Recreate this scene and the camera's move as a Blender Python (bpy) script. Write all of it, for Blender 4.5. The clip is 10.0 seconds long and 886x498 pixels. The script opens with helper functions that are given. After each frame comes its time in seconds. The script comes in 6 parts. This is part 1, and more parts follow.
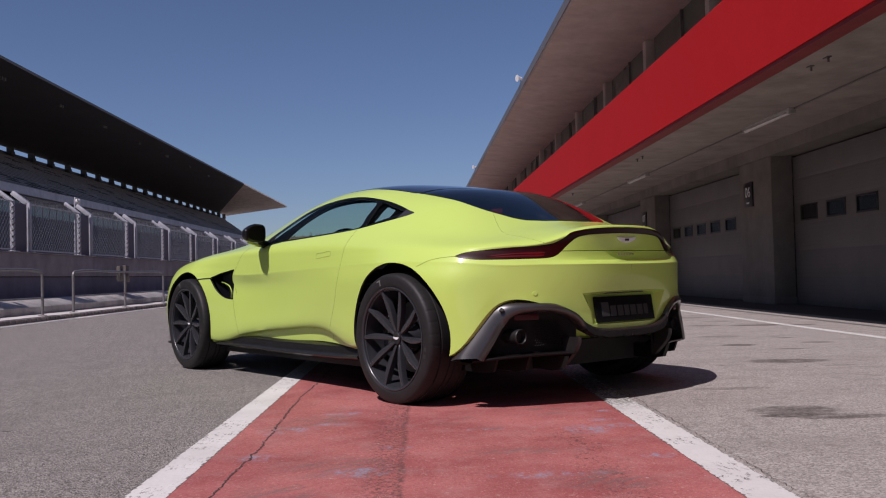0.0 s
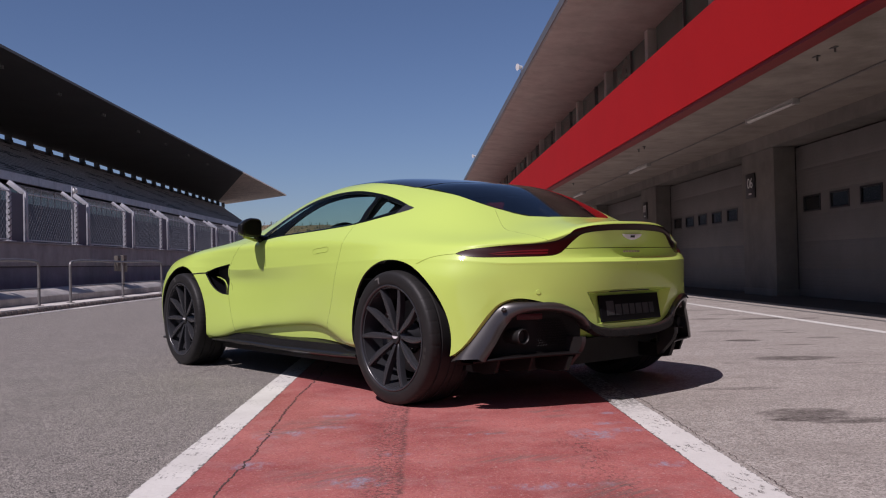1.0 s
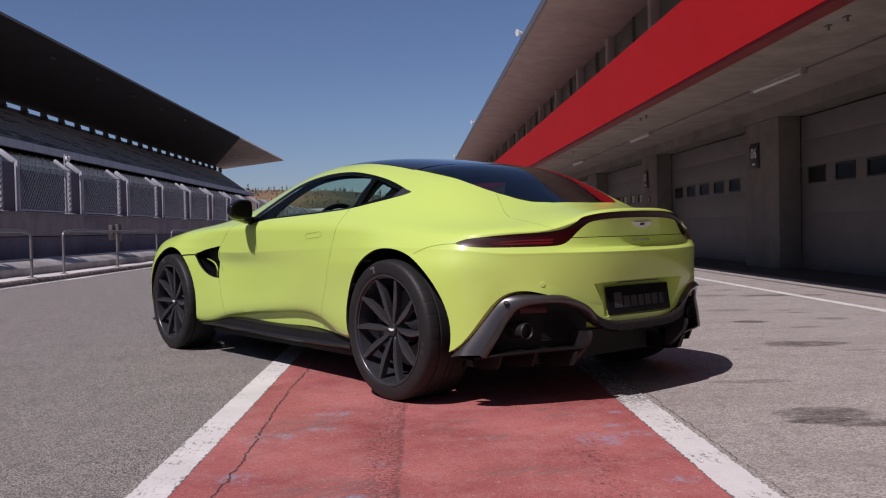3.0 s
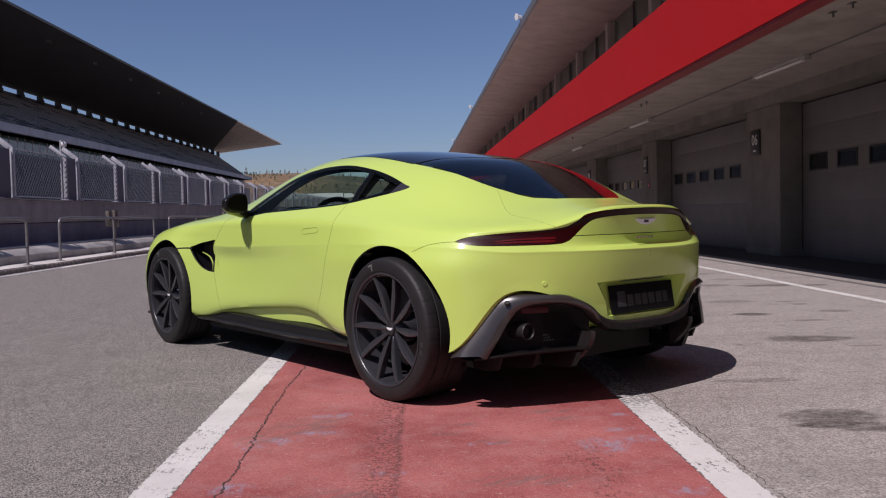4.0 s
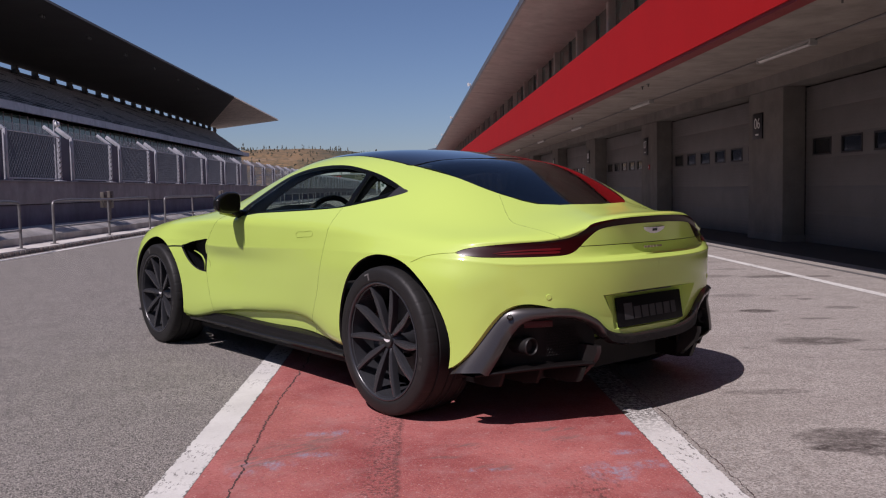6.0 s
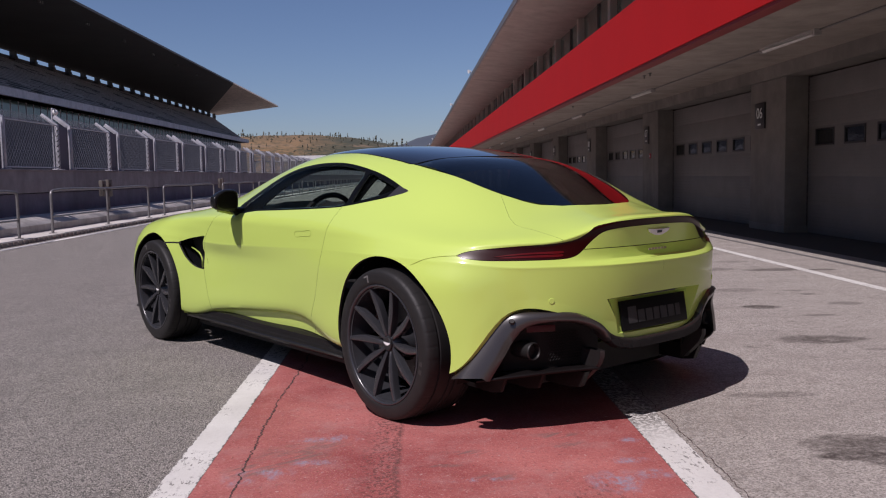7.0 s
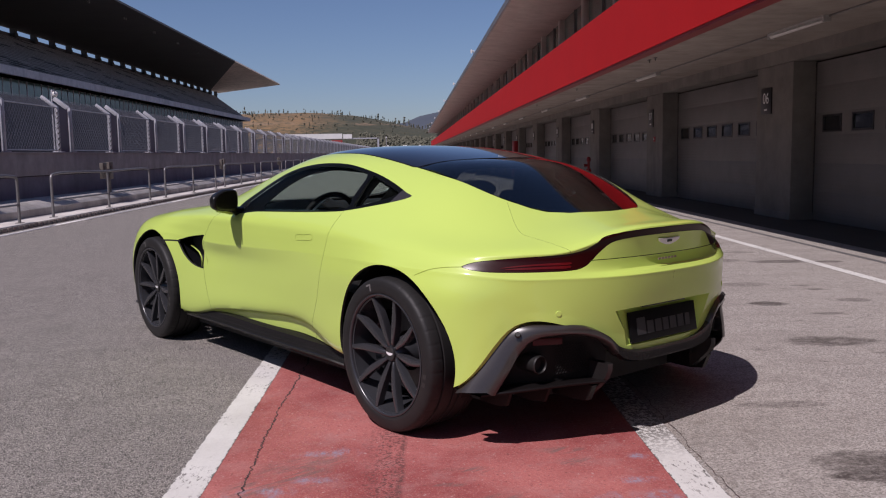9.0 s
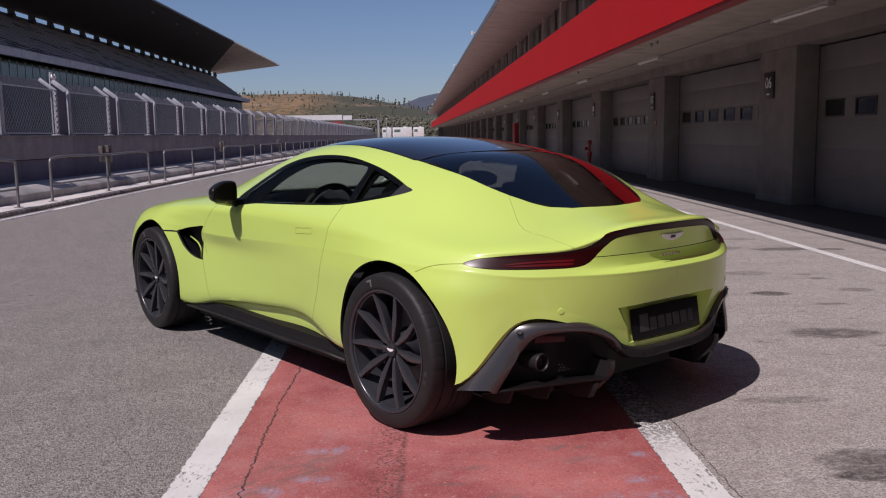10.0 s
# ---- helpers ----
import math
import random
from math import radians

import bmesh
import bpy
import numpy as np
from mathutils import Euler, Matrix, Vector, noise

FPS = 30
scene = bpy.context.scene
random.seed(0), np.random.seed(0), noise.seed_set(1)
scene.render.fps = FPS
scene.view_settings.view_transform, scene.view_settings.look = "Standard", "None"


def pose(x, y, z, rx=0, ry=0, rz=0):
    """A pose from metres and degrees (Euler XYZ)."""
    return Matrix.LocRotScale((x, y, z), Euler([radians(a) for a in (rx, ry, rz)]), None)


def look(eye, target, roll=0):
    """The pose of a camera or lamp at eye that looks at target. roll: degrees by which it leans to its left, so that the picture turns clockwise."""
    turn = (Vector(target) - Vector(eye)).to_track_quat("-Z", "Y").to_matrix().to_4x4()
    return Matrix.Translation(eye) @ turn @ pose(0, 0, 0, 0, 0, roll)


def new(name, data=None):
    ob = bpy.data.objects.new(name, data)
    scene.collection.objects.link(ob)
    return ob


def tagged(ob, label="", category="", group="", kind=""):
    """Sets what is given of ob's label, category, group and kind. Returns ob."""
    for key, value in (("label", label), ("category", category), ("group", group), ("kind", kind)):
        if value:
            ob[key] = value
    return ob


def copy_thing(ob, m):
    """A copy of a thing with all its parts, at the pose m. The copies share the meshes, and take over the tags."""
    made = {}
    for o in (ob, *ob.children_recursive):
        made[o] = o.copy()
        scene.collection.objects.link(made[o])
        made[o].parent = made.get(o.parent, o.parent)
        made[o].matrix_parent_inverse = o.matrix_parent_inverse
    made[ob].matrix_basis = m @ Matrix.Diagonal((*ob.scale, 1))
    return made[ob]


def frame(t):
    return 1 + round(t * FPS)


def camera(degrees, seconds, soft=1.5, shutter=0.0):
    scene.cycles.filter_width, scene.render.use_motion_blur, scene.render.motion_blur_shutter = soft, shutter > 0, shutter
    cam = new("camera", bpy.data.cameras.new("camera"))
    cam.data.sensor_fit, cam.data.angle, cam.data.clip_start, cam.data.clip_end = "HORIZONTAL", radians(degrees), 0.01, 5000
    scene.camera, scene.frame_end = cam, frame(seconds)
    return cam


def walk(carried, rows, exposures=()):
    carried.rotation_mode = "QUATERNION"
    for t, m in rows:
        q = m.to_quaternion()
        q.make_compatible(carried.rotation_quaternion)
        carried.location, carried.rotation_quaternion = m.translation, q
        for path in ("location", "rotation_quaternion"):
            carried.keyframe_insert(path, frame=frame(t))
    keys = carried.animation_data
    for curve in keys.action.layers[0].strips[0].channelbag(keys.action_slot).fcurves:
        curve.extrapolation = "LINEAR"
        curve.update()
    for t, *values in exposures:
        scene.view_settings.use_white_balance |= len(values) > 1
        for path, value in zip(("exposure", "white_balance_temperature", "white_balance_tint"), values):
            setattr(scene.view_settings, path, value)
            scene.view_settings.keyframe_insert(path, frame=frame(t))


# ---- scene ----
cam = camera(53.96, 10.0, soft=1.15)
PATH = [
    (0.0, (0.0060, -0.3727, 0.6662), (0.1464, 4.6231, 0.8157), -1.395),
    (0.5, (0.0066, -0.3082, 0.6874), (0.1467, 4.6884, 0.8070), -1.377),
    (1.0, (0.0054, -0.2468, 0.7113), (0.1479, 4.7505, 0.7952), -1.303),
    (1.5, (0.0070, -0.1893, 0.7397), (0.1508, 4.8085, 0.7754), -1.286),
    (2.0, (0.0099, -0.1307, 0.7657), (0.1525, 4.8673, 0.7526), -1.292),
    (2.5, (0.0098, -0.0699, 0.7957), (0.1552, 4.9275, 0.7310), -1.259),
    (4.0, (0.0098, 0.0842, 0.8877), (0.1662, 5.0773, 0.6773), -1.245),
    (4.5, (0.0102, 0.1335, 0.9255), (0.1691, 5.1249, 0.6794), -1.219),
    (5.0, (0.0099, 0.1800, 0.9627), (0.1718, 5.1698, 0.6874), -1.176),
    (5.5, (0.0093, 0.2195, 0.9958), (0.1750, 5.2074, 0.6894), -1.152),
    (7.0, (0.0088, 0.3341, 1.0920), (0.1749, 5.3132, 0.6672), -1.067),
    (7.5, (0.0083, 0.3623, 1.1224), (0.1714, 5.3398, 0.6770), -1.043),
    (8.0, (0.0060, 0.3879, 1.1557), (0.1654, 5.3635, 0.6888), -1.006),
    (8.5, (0.0055, 0.4137, 1.1848), (0.1609, 5.3866, 0.6886), -0.962),
    (9.0, (0.0047, 0.4416, 1.2136), (0.1568, 5.4092, 0.6663), -0.925),
    (9.5, (0.0038, 0.4653, 1.2405), (0.1530, 5.4262, 0.6351), -0.900),
    (10.0, (0.0020, 0.4855, 1.2697), (0.1515, 5.4404, 0.6168), -0.868),
]
walk(cam, [(t, look(eye, target, roll)) for t, eye, target, roll in PATH], [(0.0, 0.03, 6400, 24), (10.0, 0.03, 6400, 24)])

# world and sun
SUN = Vector((-0.475, -0.54, 1.0)).normalized()
world = bpy.data.worlds.new("sky")
scene.world = world
world.use_nodes = True
nt = world.node_tree
sky = nt.nodes.new("ShaderNodeTexSky")
sky.sky_type = 'NISHITA'
sky.sun_disc = False
sky.altitude, sky.air_density, sky.dust_density, sky.ozone_density = 1200, 1.0, 1.3, 5.5
sky.sun_elevation = math.asin(SUN.z)
sky.sun_rotation = math.atan2(SUN.x, SUN.y)
nt.links.new(sky.outputs[0], nt.nodes["Background"].inputs[0])
nt.nodes["Background"].inputs[1].default_value = 0.067
sun = new("sun", bpy.data.lights.new("sun", 'SUN'))
sun.data.energy, sun.data.angle, sun.data.color = 4.15, radians(0.5), (1.0, 0.955, 0.915)
sun.matrix_world = look(SUN * 50, (0, 0, 0))

# ---- materials ----
def material(name, color, rough=0.6, metal=0.0, spots=0.0, scale=3.0, fine=0.0, fine_scale=60.0, bump=0.0, bump_scale=80.0, coat=0.0,
             tint=None, rough_var=0.0, **extra):
    """A surface with large stains (spots), fine grain (fine) and relief (bump), all at real size."""
    m = bpy.data.materials.new(name)
    m.use_nodes = True
    nt = m.node_tree
    b = nt.nodes["Principled BSDF"]
    b.inputs["Base Color"].default_value = (*color, 1)
    b.inputs["Roughness"].default_value = rough
    b.inputs["Metallic"].default_value = metal
    b.inputs["Coat Weight"].default_value = coat
    b.inputs["Coat Roughness"].default_value = 0.03
    for key, value in extra.items():
        b.inputs[key.replace("_", " ")].default_value = value
    co = nt.nodes.new("ShaderNodeTexCoord")
    geo = nt.nodes.new("ShaderNodeNewGeometry")
    last = None

    def mixed(noise_scale, detail, amount, other, lo=0.35, hi=0.65):
        nonlocal last
        n = nt.nodes.new("ShaderNodeTexNoise")
        n.inputs["Scale"].default_value, n.inputs["Detail"].default_value = noise_scale, detail
        nt.links.new(geo.outputs["Position"], n.inputs["Vector"])
        r = nt.nodes.new("ShaderNodeMapRange")
        r.inputs[1].default_value, r.inputs[2].default_value = lo, hi
        r.inputs[3].default_value, r.inputs[4].default_value = 0.0, amount
        nt.links.new(n.outputs[0], r.inputs[0])
        x = nt.nodes.new("ShaderNodeMix")
        x.data_type = 'RGBA'
        if last is None:
            x.inputs["A"].default_value = (*color, 1)
        else:
            nt.links.new(last, x.inputs["A"])
        x.inputs["B"].default_value = (*other, 1)
        nt.links.new(r.outputs[0], x.inputs["Factor"])
        last = x.outputs["Result"]
        return r

    dark = tint or tuple(c * 0.55 for c in color)
    if spots:
        mixed(scale, 6, spots, dark)
    if fine:
        mixed(fine_scale, 3, fine, tuple(c * 0.4 for c in color), 0.4, 0.7)
        mixed(fine_scale * 1.7, 2, fine, tuple(min(1, c * 1.6) for c in color), 0.45, 0.75)
    if last is not None:
        nt.links.new(last, b.inputs["Base Color"])
    if rough_var:
        n = nt.nodes.new("ShaderNodeTexNoise")
        n.inputs["Scale"].default_value, n.inputs["Detail"].default_value = scale * 2, 4
        nt.links.new(geo.outputs["Position"], n.inputs["Vector"])
        r = nt.nodes.new("ShaderNodeMapRange")
        r.inputs[3].default_value, r.inputs[4].default_value = rough - rough_var, rough + rough_var
        nt.links.new(n.outputs[0], r.inputs[0])
        nt.links.new(r.outputs[0], b.inputs["Roughness"])
    if bump:
        n = nt.nodes.new("ShaderNodeTexNoise")
        n.inputs["Scale"].default_value, n.inputs["Detail"].default_value = bump_scale, 4
        nt.links.new(geo.outputs["Position"], n.inputs["Vector"])
        u = nt.nodes.new("ShaderNodeBump")
        u.inputs["Strength"].default_value, u.inputs["Distance"].default_value = bump, 0.01
        nt.links.new(n.outputs[0], u.inputs["Height"])
        nt.links.new(u.outputs[0], b.inputs["Normal"])
    return m


PAINT = material("lime_paint", (0.488, 0.642, 0.130), 0.42, 0.0, spots=0.04, scale=2, coat=0.85, Specular_IOR_Level=0.2, Coat_Roughness=0.09)
TRIM = material("black_trim", (0.018, 0.018, 0.019), 0.35, spots=0.3, scale=8)
GLOSS_BLACK = material("gloss_black", (0.006, 0.006, 0.008), 0.08, coat=0.8, Specular_IOR_Level=0.8)
ROOF_GLOSS = material("gloss_black_roof", (0.010, 0.010, 0.012), 0.06, coat=1.0, Specular_IOR_Level=1.0)
LINER = material("black_lining", (0.022, 0.021, 0.020), 0.85, spots=0.4, scale=10)
SKIRT = material("dark_skirt", (0.014, 0.0135, 0.013), 0.18, spots=.3, scale=10, Specular_IOR_Level=0.35)
POCKET = material("black_pocket_plastic", (0.008, 0.0072, 0.007), 0.6, spots=.3, scale=15, Specular_IOR_Level=0.2)
BLADE = material("black_carbon_blade", (0.009, 0.0075, 0.0075), 0.35, spots=.3, scale=20, Specular_IOR_Level=0.16)
WINDOW_TRIM = material("window_trim_black", (0.003, 0.003, 0.003), 0.4, spots=.2, scale=10, Specular_IOR_Level=0.08)
MIRROR_BLACK = material("mirror_black", (0.011, 0.011, 0.011), 0.25, spots=.2, scale=20, Specular_IOR_Level=0.3)
CARBON = material("dark_carbon", (0.031, 0.027, 0.025), 0.32, fine=0.5, fine_scale=300, coat=0.55, Coat_Roughness=0.08)
RUBBER = material("tyre_rubber", (0.0145, 0.014, 0.014), 0.55, spots=0.5, scale=14, tint=(0.022, 0.021, 0.0205), bump=0.12, bump_scale=200, Specular_IOR_Level=0.3)
TYRE_WHITE = material("scuffed_white_tyre_mark", (0.14, 0.135, 0.13), 0.45, spots=.6, scale=60)
TYRE_MARK = material("worn_tyre_lettering", (0.030, 0.029, 0.028), 0.4, spots=.6, scale=60)
SCRIPT = material("dull_script", (0.22, 0.17, 0.13), 0.5)
RIM = material("satin_black_alloy", (0.031, 0.032, 0.036), 0.27, 0.0, spots=0.25, scale=20, Specular_IOR_Level=0.6)
DISC = material("dull_brake_iron", (0.085, 0.082, 0.080), 0.5, 0.6, spots=0.5, scale=25)
PALE_METAL = material("pale_metal", (0.8, 0.8, 0.8), 0.4, 0.1)
CHROME = material("polished_metal", (0.75, 0.75, 0.76), 0.12, 1.0)
LAMP_RED = material("dark_red_lens", (0.020, 0.0016, 0.002), 0.28, Specular_IOR_Level=0.2)
LAMP_STRIP = material("red_light_strip", (0.085, 0.003, 0.004), 0.3, Specular_IOR_Level=0.25)
REFLECTOR = material("red_reflector", (0.050, 0.003, 0.005), 0.4, Specular_IOR_Level=0.3)
BEAM = material("black_beam", (0.020, 0.018, 0.0175), 0.2, spots=.3, scale=20, Specular_IOR_Level=0.4)
EXHAUST = material("dull_exhaust_steel", (0.024, 0.023, 0.0225), 0.5, 0.4, spots=.4, scale=30)
PLATE_BLACK = material("plate_black", (0.005, 0.005, 0.006), 0.4, spots=0.3, scale=30, Specular_IOR_Level=0.2)
PLATE_LETTER = material("plate_letter_grey", (0.038, 0.038, 0.040), 0.5, spots=.5, scale=40)
LEATHER = material("dark_leather", (0.008, 0.0075, 0.0075), 0.7, spots=0.3, scale=20, bump=0.2, bump_scale=300, Specular_IOR_Level=0.25)
CRACK = material("dirty_crack", (0.034, 0.025, 0.023), 0.95, spots=.6, scale=30, tint=(.14, .08, .075))
SEAM = material("seam_shadow", (0.30, 0.38, 0.05), 0.8)
FELT = material("black_cabin_felt", (0.0015, 0.0015, 0.0015), 0.95, spots=0.3, scale=20, Specular_IOR_Level=0.05)


def glass(name, color, rough=0.0, ior=1.45):
    m = bpy.data.materials.new(name)
    m.use_nodes = True
    b = m.node_tree.nodes["Principled BSDF"]
    b.inputs["Base Color"].default_value = (*color, 1)
    b.inputs["Roughness"].default_value = rough
    b.inputs["Transmission Weight"].default_value = 1.0
    b.inputs["IOR"].default_value = ior
    return m


SIDE_GLASS = glass("tinted_side_glass", (0.70, 0.80, 0.75), ior=1.03)
REAR_GLASS = glass("dark_rear_glass", (0.22, 0.23, 0.24), ior=1.7)


# ---- building helpers ----
def crom(pts, n, ends=None, like=None):
    """A smooth curve through pts, n steps a span; like: a curve whose spans it shares."""
    p = [np.array(q, float) for q in pts]
    a, b = ends if ends else (2 * p[0] - p[1], 2 * p[-1] - p[-2])
    p = [np.array(a, float)] + p + [np.array(b, float)]
    out = []
    knots = [np.array(q, float) for q in like] if like else None
    knots = [2 * knots[0] - knots[1]] + knots + [2 * knots[-1] - knots[-2]] if like else p
    for i in range(1, len(p) - 2):
        p0, p1, p2, p3 = p[i - 1:i + 3]
        k0, k1, k2, k3 = knots[i - 1:i + 3]
        d1, d2, d3 = (max(np.linalg.norm(v), 1e-5) ** 0.5 for v in (k1 - k0, k2 - k1, k3 - k2))
        m1 = d2 * ((p1 - p0) / d1 - (p2 - p0) / (d1 + d2) + (p2 - p1) / d2)
        m2 = d2 * ((p2 - p1) / d2 - (p3 - p1) / (d2 + d3) + (p3 - p2) / d3)
        for k in range(n):
            t = k / n
            out.append((2 * t ** 3 - 3 * t ** 2 + 1) * p1 + (t ** 3 - 2 * t ** 2 + t) * m1
                       + (3 * t ** 2 - 2 * t ** 3) * p2 + (t ** 3 - t ** 2) * m2)
    out.append(p[-2])
    return np.array(out)


def link(name, bm, mats, parent=None, label="", sharp=32, at=None):
    me = bpy.data.meshes.new(name)
    bm.to_mesh(me)
    bm.free()
    for m in (mats if isinstance(mats, (list, tuple)) else [mats]):
        me.materials.append(m)
    if sharp:
        me.shade_smooth()
        me.set_sharp_from_angle(angle=radians(sharp))
    ob = new(name, me)
    if at is not None:
        ob.matrix_world = at
    if parent is not None:
        ob.parent = parent
    if label:
        ob["label"] = label
    return ob


def part(name, bm, mats, parent, label="", sharp=32):
    return link(name, bm, mats, parent, label, sharp)


def thing(name, at, label, category, group="", kind=""):
    ob = new(name)
    ob.empty_display_size = 0.2
    ob.matrix_world = at
    return tagged(ob, label, category, group, kind)


def add_box(bm, x0, x1, y0, y1, z0, z1, bevel=0.0, m=None, mat=0):
    r = bmesh.ops.create_cube(bm, size=1.0, matrix=Matrix.Translation(((x0 + x1) / 2, (y0 + y1) / 2, (z0 + z1) / 2))
                              @ Matrix.Diagonal((abs(x1 - x0), abs(y1 - y0), abs(z1 - z0), 1)))
    vs = r["verts"]
    fs = list({f for v in vs for f in v.link_faces})
    for f in fs:
        f.material_index = mat
    if bevel:
        es = list({e for v in vs for e in v.link_edges})
        out = bmesh.ops.bevel(bm, geom=es, offset=bevel, segments=2, affect='EDGES', profile=0.6)
        vs = list({v for f in out["faces"] for v in f.verts} | {v for v in vs if v.is_valid})
    if m is not None:
        bmesh.ops.transform(bm, matrix=m, verts=vs)
    return vs


def boxed(*a, **k):
    bm = bmesh.new()
    add_box(bm, *a, **k)
    return bm


def lathe(profile, steps=64, closed=False, mats=None):
    """Turns (radius, y) round the y axis."""
    bm = bmesh.new()
    rings = []
    for r, y in profile:
        rings.append([bm.verts.new((r * math.cos(2 * math.pi * k / steps), y, r * math.sin(2 * math.pi * k / steps))) for k in range(steps)])
    pairs = list(zip(rings, rings[1:])) + ([(rings[-1], rings[0])] if closed else [])
    for i, (a, b) in enumerate(pairs):
        for k in range(steps):
            f = bm.faces.new((a[k], a[(k + 1) % steps], b[(k + 1) % steps], b[k]))
            if mats:
                f.material_index = mats[i]
    bmesh.ops.recalc_face_normals(bm, faces=bm.faces)
    return bm


def tube(bm, pts, radius, sides=10, mat=0, cap=True):
    """A round bar along pts; radius may be a list."""
    pts = [Vector(p) for p in pts]
    rings = []
    for i, p in enumerate(pts):
        d = (pts[min(i + 1, len(pts) - 1)] - pts[max(i - 1, 0)]).normalized()
        q = d.to_track_quat('Z', 'Y')
        r = radius[i] if isinstance(radius, (list, tuple)) else radius
        rings.append([bm.verts.new(p + q @ Vector((r * math.cos(a), r * math.sin(a), 0)))
                      for a in (2 * math.pi * k / sides for k in range(sides))])
    for a, b in zip(rings, rings[1:]):
        for k in range(sides):
            bm.faces.new((a[k], a[(k + 1) % sides], b[(k + 1) % sides], b[k])).material_index = mat
    if cap:
        bm.faces.new(rings[0][::-1]).material_index = mat
        bm.faces.new(rings[-1]).material_index = mat


def loft(bm, rows, mat=0, close=False):
    """A skin over rows of equally many points."""
    vs = [[bm.verts.new(p) for p in r] for r in rows]
    for a, b in zip(vs, vs[1:]):
        n = len(a)
        for k in range(n if close else n - 1):
            bm.faces.new((a[k], a[(k + 1) % n], b[(k + 1) % n], b[k])).material_index = mat
    return vs


def thicken(bm, t):
    """Gives an open skin thickness t against its normals; the inner side takes material 1."""
    bm.normal_update()
    faces = list(bm.faces)
    edges = [e for e in bm.edges if len(e.link_faces) == 1]
    rim = [(e.verts[0], e.verts[1], e.link_faces[0]) for e in edges]
    back = {v: bm.verts.new(v.co - v.normal * t) for v in list(bm.verts)}
    for f in faces:
        g = bm.faces.new([back[v] for v in reversed(f.verts)])
        g.material_index = 1
        g.smooth = True
    for a, b, f in rim:
        vs = list(f.verts)
        i = vs.index(a)
        if vs[(i + 1) % len(vs)] is b:
            a, b = b, a
        try:
            bm.faces.new((a, b, back[b], back[a])).material_index = 1
        except ValueError:
            pass
    return bm


def mirrored(bm):
    """Adds the mirror image across y = 0."""
    r = bmesh.ops.duplicate(bm, geom=bm.verts[:] + bm.edges[:] + bm.faces[:])["geom"]
    vs = [g for g in r if isinstance(g, bmesh.types.BMVert)]
    for v in vs:
        v.co.y = -v.co.y
    bmesh.ops.reverse_faces(bm, faces=[g for g in r if isinstance(g, bmesh.types.BMFace)])
    return bm


